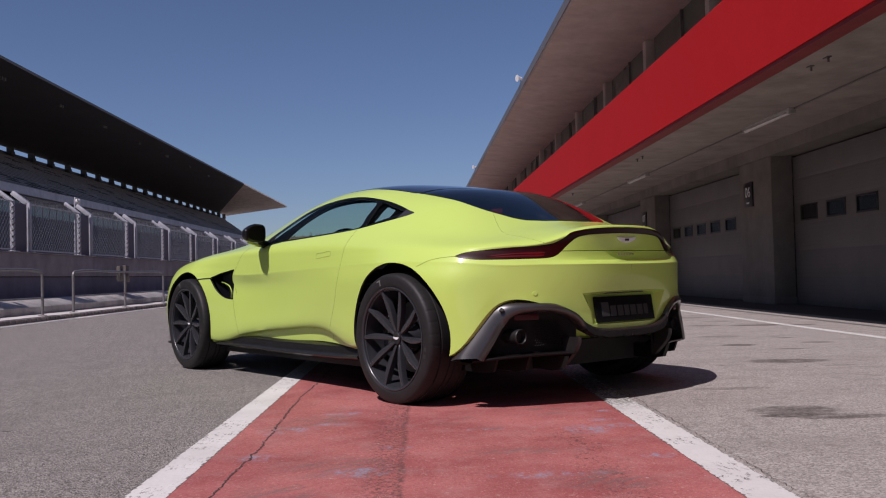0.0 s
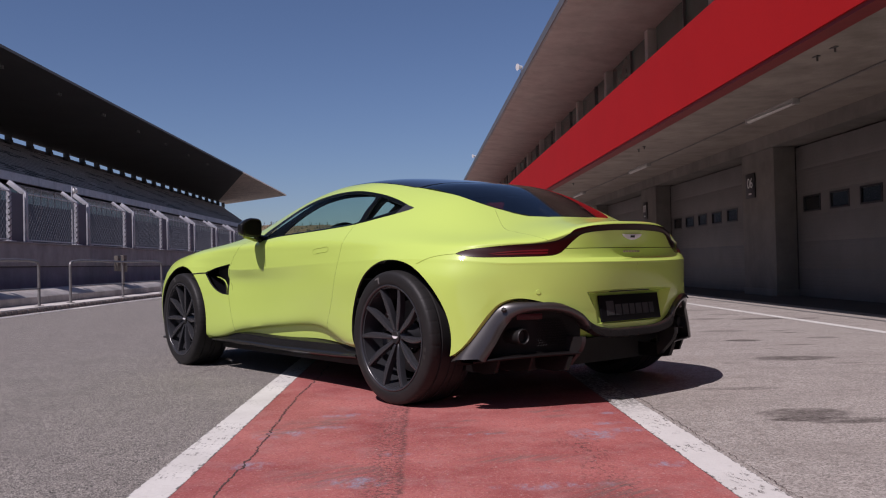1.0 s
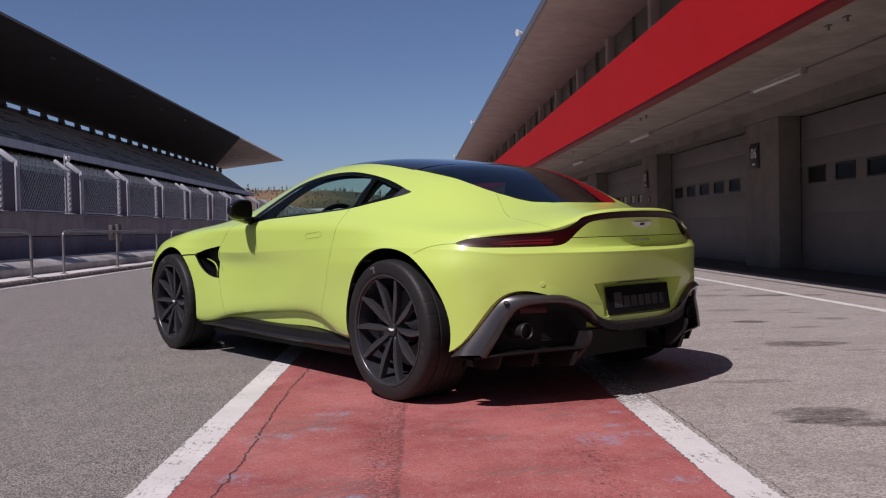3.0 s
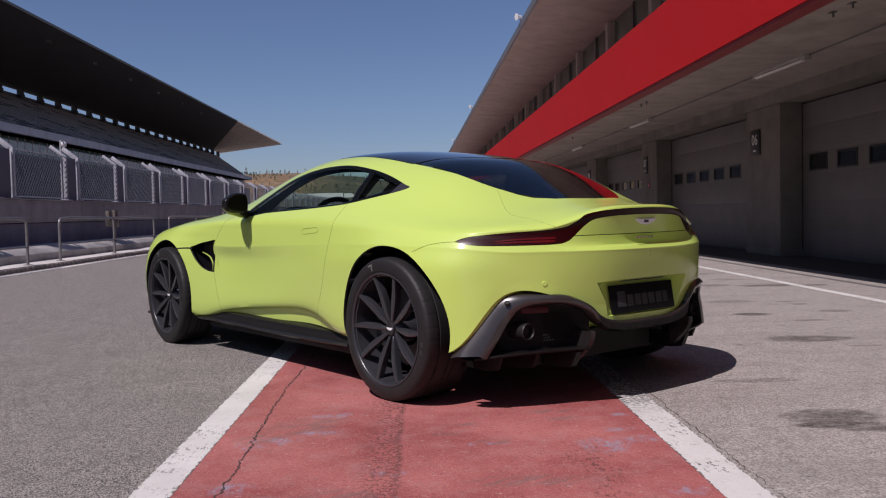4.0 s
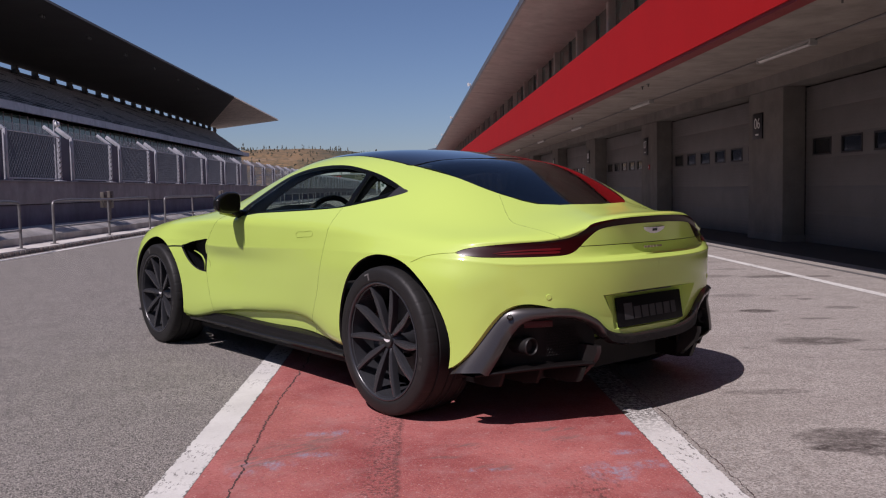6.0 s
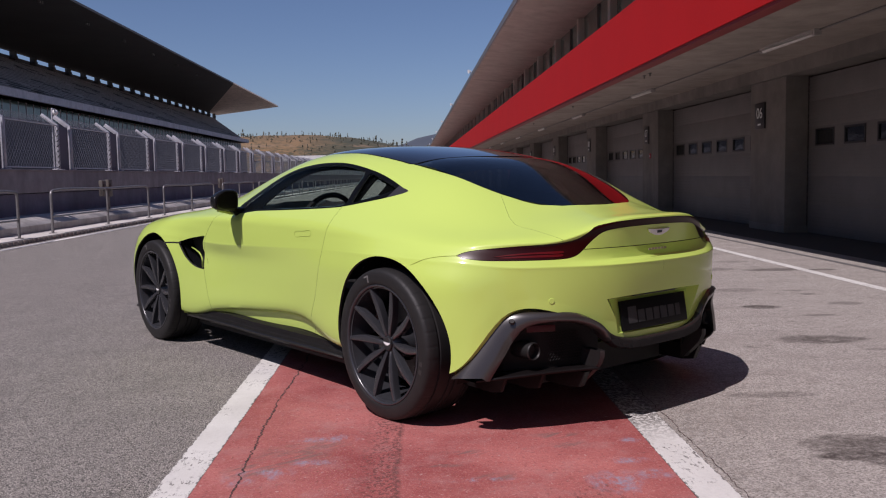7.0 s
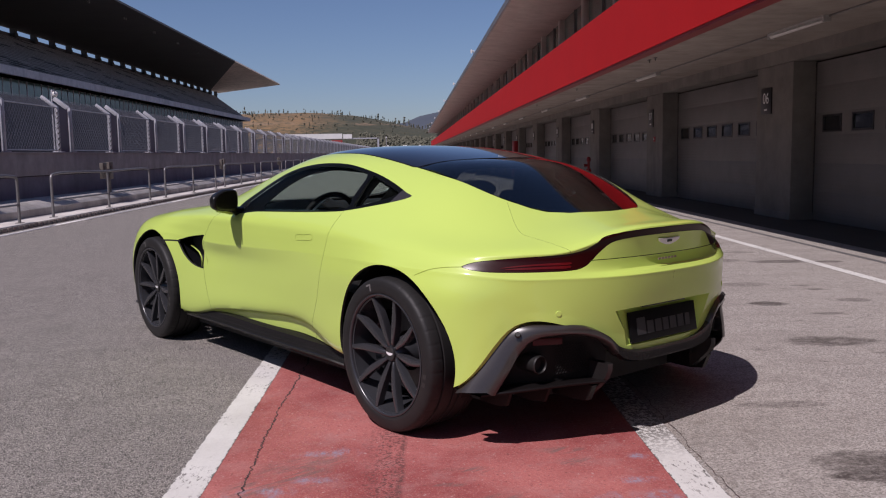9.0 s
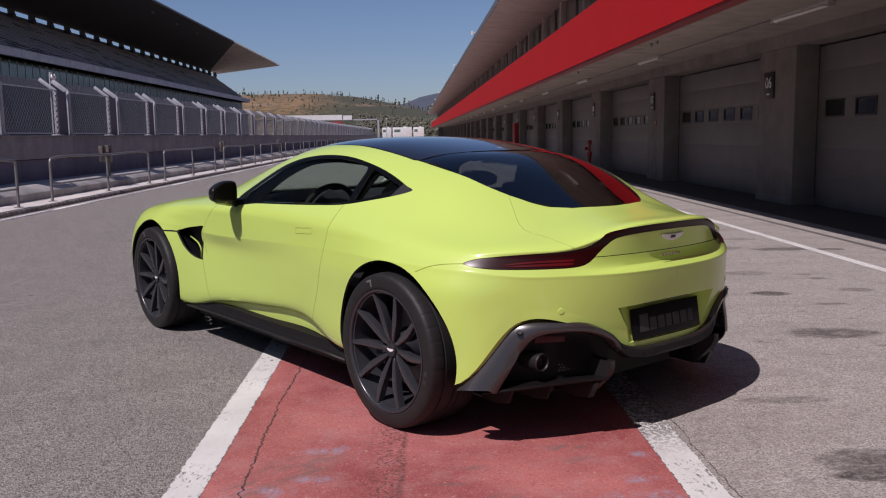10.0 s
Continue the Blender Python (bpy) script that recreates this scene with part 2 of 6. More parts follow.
# ---- ground materials, by place ----
class Nodes:
    """Short-hand for wiring a material."""

    def __init__(self, name):
        self.m = bpy.data.materials.new(name)
        self.m.use_nodes = True
        self.t = self.m.node_tree
        self.b = self.t.nodes["Principled BSDF"]
        self.pos = self.t.nodes.new("ShaderNodeNewGeometry").outputs["Position"]
        s = self.t.nodes.new("ShaderNodeSeparateXYZ")
        self.t.links.new(self.pos, s.inputs[0])
        self.x, self.y, self.z = s.outputs

    def put(self, socket, value):
        if hasattr(value, "is_output"):
            self.t.links.new(value, socket)
        else:
            socket.default_value = value

    def math(self, op, a, b=0.0, c=0.0):
        n = self.t.nodes.new("ShaderNodeMath")
        n.operation = op
        for s, v in zip(n.inputs, (a, b, c)):
            self.put(s, v)
        return n.outputs[0]

    def noise(self, scale, detail=4.0, rough=0.55, stretch=None, distort=0.0, turn=None, then=None):
        n = self.t.nodes.new("ShaderNodeTexNoise")
        n.inputs["Scale"].default_value, n.inputs["Detail"].default_value, n.inputs["Roughness"].default_value = scale, detail, rough
        n.inputs["Distortion"].default_value = distort
        v = self.pos
        if stretch:
            mp = self.t.nodes.new("ShaderNodeMapping")
            mp.inputs["Scale"].default_value = stretch
            self.t.links.new(self.pos, mp.inputs["Vector"])
            v = mp.outputs[0]
            if turn:
                mp.inputs["Rotation"].default_value = turn
                m2 = self.t.nodes.new("ShaderNodeMapping")
                m2.inputs["Scale"].default_value = then
                self.t.links.new(v, m2.inputs["Vector"])
                v = m2.outputs[0]
        self.t.links.new(v, n.inputs["Vector"])
        return n.outputs[0]

    def cells(self, scale, feature='F1', out=0):
        n = self.t.nodes.new("ShaderNodeTexVoronoi")
        n.feature = feature
        n.inputs["Scale"].default_value = scale
        self.t.links.new(self.pos, n.inputs["Vector"])
        return n.outputs[out]

    def ramp(self, v, lo, hi, a=0.0, b=1.0):
        n = self.t.nodes.new("ShaderNodeMapRange")
        for s, q in zip(n.inputs, (v, lo, hi, a, b)):
            self.put(s, q)
        return n.outputs[0]

    def mix(self, f, a, b):
        n = self.t.nodes.new("ShaderNodeMix")
        n.data_type = 'RGBA'
        self.put(n.inputs["Factor"], f)
        for s, v in ((n.inputs["A"], a), (n.inputs["B"], b)):
            self.put(s, v if hasattr(v, "is_output") else (*v, 1))
        return n.outputs["Result"]

    def blot(self, x, y, rx, ry, wobble, soft=0.45):
        """1 inside an uneven patch round (x, y)."""
        dx = self.math('DIVIDE', self.math('SUBTRACT', self.x, x), rx)
        dy = self.math('DIVIDE', self.math('SUBTRACT', self.y, y), ry)
        d = self.math('SQRT', self.math('ADD', self.math('MULTIPLY', dx, dx), self.math('MULTIPLY', dy, dy)))
        d = self.math('ADD', d, self.math('MULTIPLY', self.math('SUBTRACT', wobble, 0.5), 1.7))
        return self.ramp(d, 1.0, 1.0 - soft, 0.0, 1.0)

    def bump(self, h, strength, dist=0.006):
        u = self.t.nodes.new("ShaderNodeBump")
        u.inputs["Strength"].default_value, u.inputs["Distance"].default_value = strength, dist
        self.t.links.new(h, u.inputs["Height"])
        self.t.links.new(u.outputs[0], self.b.inputs["Normal"])

    def done(self, color, rough):
        self.put(self.b.inputs["Base Color"], color)
        self.put(self.b.inputs["Roughness"], rough)
        return self.m


def ground_material():
    n = Nodes("asphalt_and_concrete")
    grit = n.noise(105, 2, 0.6)
    grit2 = n.noise(190, 2, 0.6)
    stone = n.cells(112, 'F1', 1)
    tone = n.t.nodes.new("ShaderNodeSeparateColor")
    n.t.links.new(stone, tone.inputs[0])
    chip_tone = tone.outputs[0]
    wide = n.noise(0.35, 5, 0.6)
    mid = n.noise(2.6, 5, 0.6)
    patch = n.noise(9, 5, 0.68)
    # left: grey asphalt with pale and dark chips
    tar = n.mix(n.ramp(chip_tone, .15, .95), (0.006, 0.0055, 0.005), (0.300, 0.273, 0.244))
    tar = n.mix(n.ramp(grit, .46, .60, 0, .30), tar, (0.32, 0.292, 0.262))
    tar = n.mix(n.ramp(grit, .46, .37, 0, .95), tar, (0.018, 0.016, 0.014))
    tar = n.mix(n.ramp(grit2, .555, .60, 0, .95), tar, (0.62, 0.58, 0.53))
    tar = n.mix(n.ramp(patch, .48, .72, 0, .30), tar, (0.075, 0.068, 0.060))
    tar = n.mix(n.ramp(mid, .42, .70, 0, .25), tar, (0.09, 0.083, 0.075))
    tar = n.mix(n.ramp(wide, .40, .66, 0, .25), tar, (0.22, 0.200, 0.182))
    # right: paler concrete, blotched
    con = n.mix(n.ramp(chip_tone, .1, .95), (0.17, 0.152, 0.134), (0.45, 0.412, 0.370))
    con = n.mix(n.ramp(grit, .40, .62, 0, .45), con, (0.48, 0.443, 0.405))
    con = n.mix(n.ramp(grit, .46, .36, 0, .6), con, (0.125, 0.108, 0.094))
    con = n.mix(n.ramp(grit2, .58, .68, 0, .6), con, (0.62, 0.58, 0.535))
    streak = n.noise(1.1, 5, 0.65, (0.35, 1.8, 1))
    con = n.mix(n.ramp(streak, .44, .74, 0, .45), con, (0.185, 0.163, 0.140))
    con = n.mix(n.ramp(mid, .52, .75, 0, .40), con, (0.20, 0.178, 0.155))
    con = n.mix(n.ramp(patch, .54, .70, 0, .55), con, (0.165, 0.143, 0.122))
    flaw = n.math('MULTIPLY', n.ramp(n.noise(7, 6, .75, (.6, 2.2, 1)), .61, .67), n.ramp(mid, .42, .58))
    con = n.mix(n.math('MULTIPLY', flaw, .75), con, (0.06, 0.048, 0.04))
    wob = n.noise(3.2, 5, 0.62)
    dirt = None
    for x, y, rx, ry, a in ((1.74, 3.64, .22, .15, .62), (1.70, 3.50, .20, .06, .75), (1.85, 3.44, .22, .08, .6), (2.60, 5.74, .30, .16, .62), (2.75, 7.09, .17, .11, .75), (2.80, 5.40, .12, .04, .4),
                            (3.90, 9.60, .36, .14, .65), (4.37, 9.51, .20, .10, .6), (3.02, 6.64, .14, .05, .5), (1.72, 4.42, .24, .07, .4), (2.93, 8.07, .26, .14, .35), (3.42, 7.73, .10, .06, .5),
                            (3.49, 7.18, .16, .10, .45), (3.32, 9.76, .22, .16, .4), (3.75, 10.49, .28, .10, .35), (3.39, 7.96, .10, .05, .4), (3.4, 11.5, .6, .3, .35),
                            (2.2, 8.9, .5, .2, .25), (2.6, 12.4, .5, .35, .3)):
        s = n.math('MULTIPLY', n.blot(x, y, rx, ry, n.math('ADD', n.math('MULTIPLY', wob, .5), n.math('MULTIPLY', patch, .5)), .26), min(.95, a * 1.3))
        dirt = s if dirt is None else n.math('MAXIMUM', dirt, s)
    dirt = n.math('MULTIPLY', dirt, n.ramp(n.noise(11, 5, .75, (.7, 1.5, 1)), .36, .54, .30, 1.0))
    con = n.mix(n.math('MULTIPLY', dirt, n.ramp(n.noise(45, 4, .7), .30, .55, .55, 1.0)), con, (0.046, 0.035, 0.030))
    side = n.ramp(n.math('ADD', n.x, n.math('MULTIPLY', n.math('SUBTRACT', wob, .5), .05)), .95, 1.0)
    col = n.mix(side, tar, con)
    # a few dark chips on the asphalt
    chip = n.math('MULTIPLY', n.ramp(n.noise(5.5, 2, .5), .72, .75), n.ramp(n.x, -.9, -1.0))
    col = n.mix(chip, col, (0.02, 0.018, 0.017))
    n.bump(n.math('ADD', grit, n.math('MULTIPLY', chip_tone, .35)), 1.0, 0.007)
    return n.done(col, n.ramp(grit, .3, .7, .78, .95))


def red_material():
    n = Nodes("worn_red_paint")
    grit, wide = n.noise(70, 4, .65), n.noise(1.6, 5, .6)
    col = n.mix(n.ramp(wide, .34, .64), (0.262, 0.058, 0.055), (0.42, 0.136, 0.121))
    col = n.mix(n.ramp(grit, .50, .75, 0, .5), col, (0.20, 0.048, 0.046))
    col = n.mix(n.ramp(n.noise(160, 2), .56, .70, 0, .45), col, (0.60, 0.30, 0.27))
    col = n.mix(n.ramp(n.noise(55, 3, .6), .63, .68, 0, .55), col, (0.12, 0.045, 0.04))
    col = n.mix(n.ramp(n.noise(38, 3, .6), .66, .70, 0, .5), col, (0.55, 0.36, 0.33))
    wob, wob2 = n.noise(4.5, 5, .65), n.noise(17, 4, .7, (1, .45, 1))
    slant = n.noise(13, 5, .72, (1, 1, 1), 0.0, (0, 0, radians(-38)), (.32, 2.6, 1))
    # faded, greyer places
    col = n.mix(n.ramp(n.noise(6, 5, .7), .50, .68, 0, .35), col, (0.40, 0.215, 0.20))
    # long bare band of dark chips
    off = n.math('ADD', n.math('ADD', n.x, .115), n.math('MULTIPLY', n.math('SUBTRACT', wob, .5), .05))
    band = n.math('MULTIPLY', n.ramp(off, -.13, -.03), n.ramp(off, .062, .045))
    chips = n.math('MULTIPLY', band, n.ramp(n.noise(62, 4, .75), .50, .56))
    rim = n.math('MULTIPLY', n.ramp(n.math('ABSOLUTE', n.math('SUBTRACT', off, .045)), .018, .004), n.ramp(n.noise(50, 4, .75), .44, .54))
    band2 = n.ramp(n.math('ABSOLUTE', n.math('ADD', n.math('SUBTRACT', n.x, .62), n.math('MULTIPLY', n.math('SUBTRACT', wob, .5), .35))), .09, .02)
    chips2 = n.math('MULTIPLY', n.math('MULTIPLY', band2, n.ramp(n.y, 3.5, 3.1)), n.ramp(n.noise(60, 4, .75, (1, .5, 1)), .52, .60))
    col = n.mix(n.math('MULTIPLY', n.math('MAXIMUM', n.math('MAXIMUM', chips, chips2), rim), .66), col, (0.060, 0.032, 0.028))
    # slanting grey scuffs
    grime = None
    for x, y, rx, ry in ((-.50, 3.66, .20, .17), (-.60, 3.55, .14, .14), (-.41, 3.82, .16, .10), (.20, 3.67, .13, .04), (.28, 3.39, .10, .05), (.58, 3.86, .13, .05), (.10, 3.52, .10, .03),
                         (.63, 3.73, .10, .06), (-.30, 2.7, .25, .2), (.35, 2.9, .25, .08), (-.2, 4.9, .2, .1), (.3, 5.6, .3, .1), (-.45, 2.3, .2, .2), (.6, 2.4, .2, .2)):
        s = n.blot(x, y, rx, ry, wob, .6)
        grime = s if grime is None else n.math('MAXIMUM', grime, s)
    grime = n.math('MULTIPLY', grime, n.ramp(slant, .44, .56))
    col = n.mix(n.math('MULTIPLY', grime, .62), col, (0.150, 0.105, 0.095))
    stray = n.math('MULTIPLY', n.ramp(slant, .66, .72), n.ramp(wob, .50, .60))
    col = n.mix(n.math('MULTIPLY', stray, .45), col, (0.13, 0.085, 0.08))
    # older blue paint showing through
    blue = None
    for x, y, rx, ry in ((-.32, 3.90, .08, .05), (-.42, 3.89, .10, .03), (-.54, 3.48, .10, .06), (-.64, 3.44, .08, .06), (.20, 3.36, .14, .02), (.80, 3.52, .10, .03), (.69, 3.30, .11, .08),
                         (.87, 3.37, .08, .04), (.88, 3.77, .06, .03), (-.40, 3.60, .10, .03), (-.24, 2.62, .12, .06), (-.1, 3.02, .08, .03), (.4, 2.5, .2, .04),
                         (-.62, 2.9, .08, .05), (.85, 2.75, .08, .04), (-.5, 2.2, .15, .06), (.3, 1.8, .2, .06)):
        s = n.blot(x, y, rx * 1.1, ry * 1.5, wob, .6)
        blue = s if blue is None else n.math('MAXIMUM', blue, s)
    blue = n.math('MULTIPLY', n.math('MULTIPLY', blue, n.ramp(wob2, .44, .60)), n.ramp(n.noise(90, 4, .75), .36, .56, .25, 1.0))
    col = n.mix(n.math('MULTIPLY', blue, .80), col, (0.270, 0.262, 0.330))
    n.bump(n.math('ADD', grit, n.math('MULTIPLY', wide, .5)), .45, .005)
    return n.done(col, n.ramp(grit, .3, .7, .55, .8))


def white_material(name, wear):
    n = Nodes(name)
    grit, wide = n.noise(60, 4, .7), n.noise(2.2, 5, .6)
    col = n.mix(n.ramp(wide, .35, .7), (0.63, 0.622, 0.585), (0.515, 0.503, 0.47))
    col = n.mix(n.ramp(grit, .5, .8, 0, .4), col, (0.42, 0.40, 0.37))
    chips = n.math('MULTIPLY', n.ramp(n.noise(30, 5, .8, (1.6, .7, 1)), .555, .585), n.ramp(n.noise(3.1, 3, .6), .47, .57))
    for e in (-.925, -.787, .935, 1.085):
        edge = n.math('ABSOLUTE', n.math('SUBTRACT', n.x, e))
        ragged = n.math('ADD', edge, n.math('MULTIPLY', n.math('SUBTRACT', n.noise(26, 4, .7), .5), .045))
        chips = n.math('MAXIMUM', chips, n.ramp(ragged, .004, .001))
    if wear:
        near = n.math('MULTIPLY', n.ramp(n.y, 3.7, 4.1), n.ramp(n.y, 7, 6))
        worn = n.math('MULTIPLY', near, n.ramp(n.noise(48, 4, .8), .46, .52))
        chips = n.math('MAXIMUM', chips, worn)
    col = n.mix(n.math('MULTIPLY', chips, .85), col, (0.07, 0.062, 0.055))
    n.bump(grit, .4, .004)
    return n.done(col, .75)


def concrete_material(name, light, dark, lines=0.0, stain=0.5):
    n = Nodes(name)
    wide, mid, grit = n.noise(.5, 5, .6), n.noise(2.4, 6, .65), n.noise(40, 4, .6)
    col = n.mix(n.ramp(mid, .35, .70), light, dark)
    drip = n.noise(1.4, 5, .6, (1, 1, .12))
    col = n.mix(n.ramp(drip, .50, .75, 0, stain), col, tuple(c * .45 for c in dark))
    col = n.mix(n.ramp(wide, .40, .70, 0, .35), col, tuple(c * .7 for c in dark))
    col = n.mix(n.ramp(grit, .55, .8, 0, .3), col, tuple(c * .5 for c in dark))
    n.bump(n.math('ADD', mid, n.math('MULTIPLY', grit, .4)), .25, .01)
    return n.done(col, .85)


def hill_material():
    n = Nodes("dry_hillside")
    wide, mid, fine = n.noise(.012, 5, .6), n.noise(.06, 5, .68), n.noise(.28, 4, .75)
    gold = n.mix(n.ramp(mid, .45, .65), (0.22, 0.135, 0.062), (0.15, 0.10, 0.048))
    green = n.mix(n.ramp(mid, .42, .62), (0.072, 0.066, 0.036), (0.040, 0.043, 0.025))
    right = n.ramp(n.math('ADD', n.x, n.math('MULTIPLY', n.math('SUBTRACT', wide, .5), 50)), -62, -38)
    col = n.mix(right, gold, green)
    # a pale dirt cutting, and scrub that thickens downhill
    cutting = n.math('MULTIPLY', n.ramp(n.math('ABSOLUTE', n.math('SUBTRACT', n.z, n.math('ADD', 15, n.math('MULTIPLY', wide, 6)))), 1.2, .4), n.ramp(mid, .46, .54))
    col = n.mix(n.math('MULTIPLY', cutting, .7), col, (0.27, 0.18, 0.11))
    low = n.ramp(n.z, 20, 6)
    scrub = n.ramp(n.math('ADD', fine, n.math('MULTIPLY', low, .12)), .52, .60)
    col = n.mix(n.math('MULTIPLY', scrub, .85), col, (0.036, 0.042, 0.022))
    return n.done(col, .95)


GROUND, RED_PAINT = ground_material(), red_material()
WHITE_WORN, WHITE = white_material("worn_white_paint", True), white_material("white_road_paint", False)
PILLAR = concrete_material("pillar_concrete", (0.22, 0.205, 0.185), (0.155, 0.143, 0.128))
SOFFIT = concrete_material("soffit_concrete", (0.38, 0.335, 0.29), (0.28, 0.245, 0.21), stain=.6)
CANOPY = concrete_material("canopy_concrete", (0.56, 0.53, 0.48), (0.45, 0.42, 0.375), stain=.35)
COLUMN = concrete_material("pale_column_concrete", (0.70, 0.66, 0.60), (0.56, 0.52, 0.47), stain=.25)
KERB = concrete_material("kerb_concrete", (0.60, 0.57, 0.53), (0.44, 0.415, 0.385))
LEDGE = concrete_material("ledge_concrete", (0.56, 0.53, 0.50), (0.36, 0.34, 0.32), stain=.6)
KERB_STONE = concrete_material("dirty_kerb_stone", (0.40, 0.355, 0.31), (0.27, 0.24, 0.21))
FRESH_WHITE = material("fresh_white_line", (0.76, 0.74, 0.70), 0.7, spots=.25, scale=3, fine=.12, fine_scale=60)
WALL_DARK = concrete_material("pit_wall_concrete", (0.33, 0.31, 0.325), (0.23, 0.215, 0.23), stain=.45)
WALL_BASE = concrete_material("pit_wall_base_paint", (0.205, 0.195, 0.235), (0.15, 0.142, 0.175), stain=.5)
APRON = material("dark_apron_strip", (0.055, 0.050, 0.046), 0.85, spots=.5, scale=2, fine=.6, fine_scale=60, bump=.3, bump_scale=80)
STAND_WALL = concrete_material("stand_concrete", (0.16, 0.155, 0.16), (0.11, 0.105, 0.11))
FASCIA_RED = material("red_cladding", (0.43, 0.012, 0.012), 0.7, spots=0.12, scale=1.2, fine=0.05, fine_scale=30, Specular_IOR_Level=0.15)
# darker copy of the cladding red; underside shade is put into the colour
FASCIA_SHADE = material("fascia_underside_shade", (0.24, 0.025, 0.025), 0.6, spots=.3, scale=4)
DOOR_GREY = material("roller_door_paint", (0.175, 0.166, 0.158), 0.5, spots=0.3, scale=2.5, fine=.1, fine_scale=25)
DOOR_PANE = material("door_pane", (0.015, 0.016, 0.018), 0.12, coat=.4)
DARK_GLASS = material("dark_green_glass", (0.120, 0.170, 0.145), 0.12, spots=.3, scale=2, Specular_IOR_Level=0.5)
FRAME = material("grey_metal_frame", (0.17, 0.165, 0.16), 0.5, 0.3, spots=.3, scale=6)
GALV = material("galvanised_steel", (0.45, 0.455, 0.485), 0.5, 0.25, spots=.4, scale=8)
RAIL_STEEL = material("painted_rail_steel", (0.23, 0.225, 0.225), 0.45, 0.4, spots=.4, scale=10)
WIRE = material("galvanised_wire", (0.18, 0.185, 0.21), 0.5, 0.2)
SIGN_BLACK = material("black_sign", (0.010, 0.010, 0.011), 0.4, spots=.2, scale=20)
SIGN_WHITE = material("white_lettering", (0.75, 0.75, 0.73), 0.5)
LAMP_BODY = material("grey_lamp_housing", (0.40, 0.39, 0.37), 0.4, spots=.4, scale=8)
LAMP_DIFF = material("milky_lamp_cover", (0.70, 0.68, 0.64), 0.3, spots=.3, scale=8)
HYDRANT_RED = material("hydrant_red", (0.30, 0.018, 0.016), 0.4, spots=.4, scale=20)
ROOF_DARK = material("dark_stand_roof", (0.070, 0.068, 0.064), 0.75, spots=.4, scale=.3, tint=(.042, .041, .038))
ROOF_BOUNCE_LIT = concrete_material("bounce_lit_roof_end", (0.86, 0.74, 0.62), (0.58, 0.47, 0.37), stain=.75)
SEAT_GREY = material("grey_stand_seats", (0.17, 0.15, 0.145), 0.7, spots=.6, scale=.12, tint=(.07, .066, .068), fine=.4, fine_scale=2)
STAND_BAND = concrete_material("pale_stand_band", (0.70, 0.65, 0.65), (0.56, 0.52, 0.52))
SEAT_DARK = material("near_black_stand_seats", (0.022, 0.021, 0.022), 0.6, spots=.4, scale=1)
STEP_GREY = material("grey_stand_steps", (0.30, 0.28, 0.275), 0.8, spots=.5, scale=.15, fine=.2, fine_scale=2)
PALE_PANEL = material("pale_blue_grey_panel", (0.20, 0.215, 0.27), 0.6, spots=.3, scale=.6)
GAP_SHEET = material("dark_blue_grey_sheet", (0.10, 0.105, 0.14), 0.6, spots=.3, scale=.6)
BOX_BEIGE = material("beige_cabinet", (0.125, 0.108, 0.092), 0.5, spots=.4, scale=8)
WHITE_PANEL = material("white_vehicle_panel", (0.72, 0.72, 0.70), 0.4, spots=.15, scale=1)
LEAF = material("dark_foliage", (0.115, 0.113, 0.078), 0.9, spots=.6, scale=.4)
BARK = material("bark", (0.09, 0.07, 0.05), 0.9, spots=.5, scale=6)
# the ridge's blue tone is distance haze, mixed into the colour
RIDGE = material("haze_tinted_ridge", (0.050, 0.062, 0.082), 0.95, spots=.45, scale=.006, tint=(.075, .088, .105))
RED_CASE = material("red_equipment", (0.33, 0.012, 0.02), 0.5, spots=.2, scale=5)


def plane(name, x0, x1, y0, y1, z, mat, label, cuts=1):
    bm = bmesh.new()
    ys = np.linspace(y0, y1, cuts + 1)
    loft(bm, [[(x0, y, z), (x1, y, z)][::-1] for y in ys])
    bmesh.ops.recalc_face_normals(bm, faces=bm.faces)
    for f in bm.faces:
        if f.normal.z < 0:
            f.normal_flip()
    return tagged(link(name, bm, mat, sharp=0), label, "", kind="structure")


def slab(name, a, mat, label, bevel=0.0, category=""):
    return tagged(link(name, boxed(*a, bevel=bevel), mat, sharp=30), label, category, kind="structure")


# ---- ground and markings ----
plane("ground", -3000, 3000, -400, 6000, 0.0, GROUND, "coarse grey asphalt and paler stained concrete pit lane")
plane("red_strip", -.787, .935, -30, 260, .003, RED_PAINT, "worn red painted strip with blue paint chips")
plane("lane_line", -.925, -.787, -30, 260, .004, WHITE, "white painted lane line with dark chips")
plane("lane_line", .935, 1.085, -30, 260, .004, WHITE_WORN, "white painted lane line, speckled where worn")
plane("edge_line", 4.14, 4.25, -30, 260, .003, WHITE, "thin white painted line before the garages")
plane("edge_line", -6.74, -6.62, -30, 260, .003, FRESH_WHITE, "thin white painted line along the kerb")
# darker strip from x 5.36 to the garage wall
plane("apron", 5.36, 6.95, -30, 220, .003, APRON, "darker apron strip before the garage doors")
slab("drain", (4.86, 4.93, -30, 240, -.02, .003), FRAME, "narrow dark drain channel along the apron")


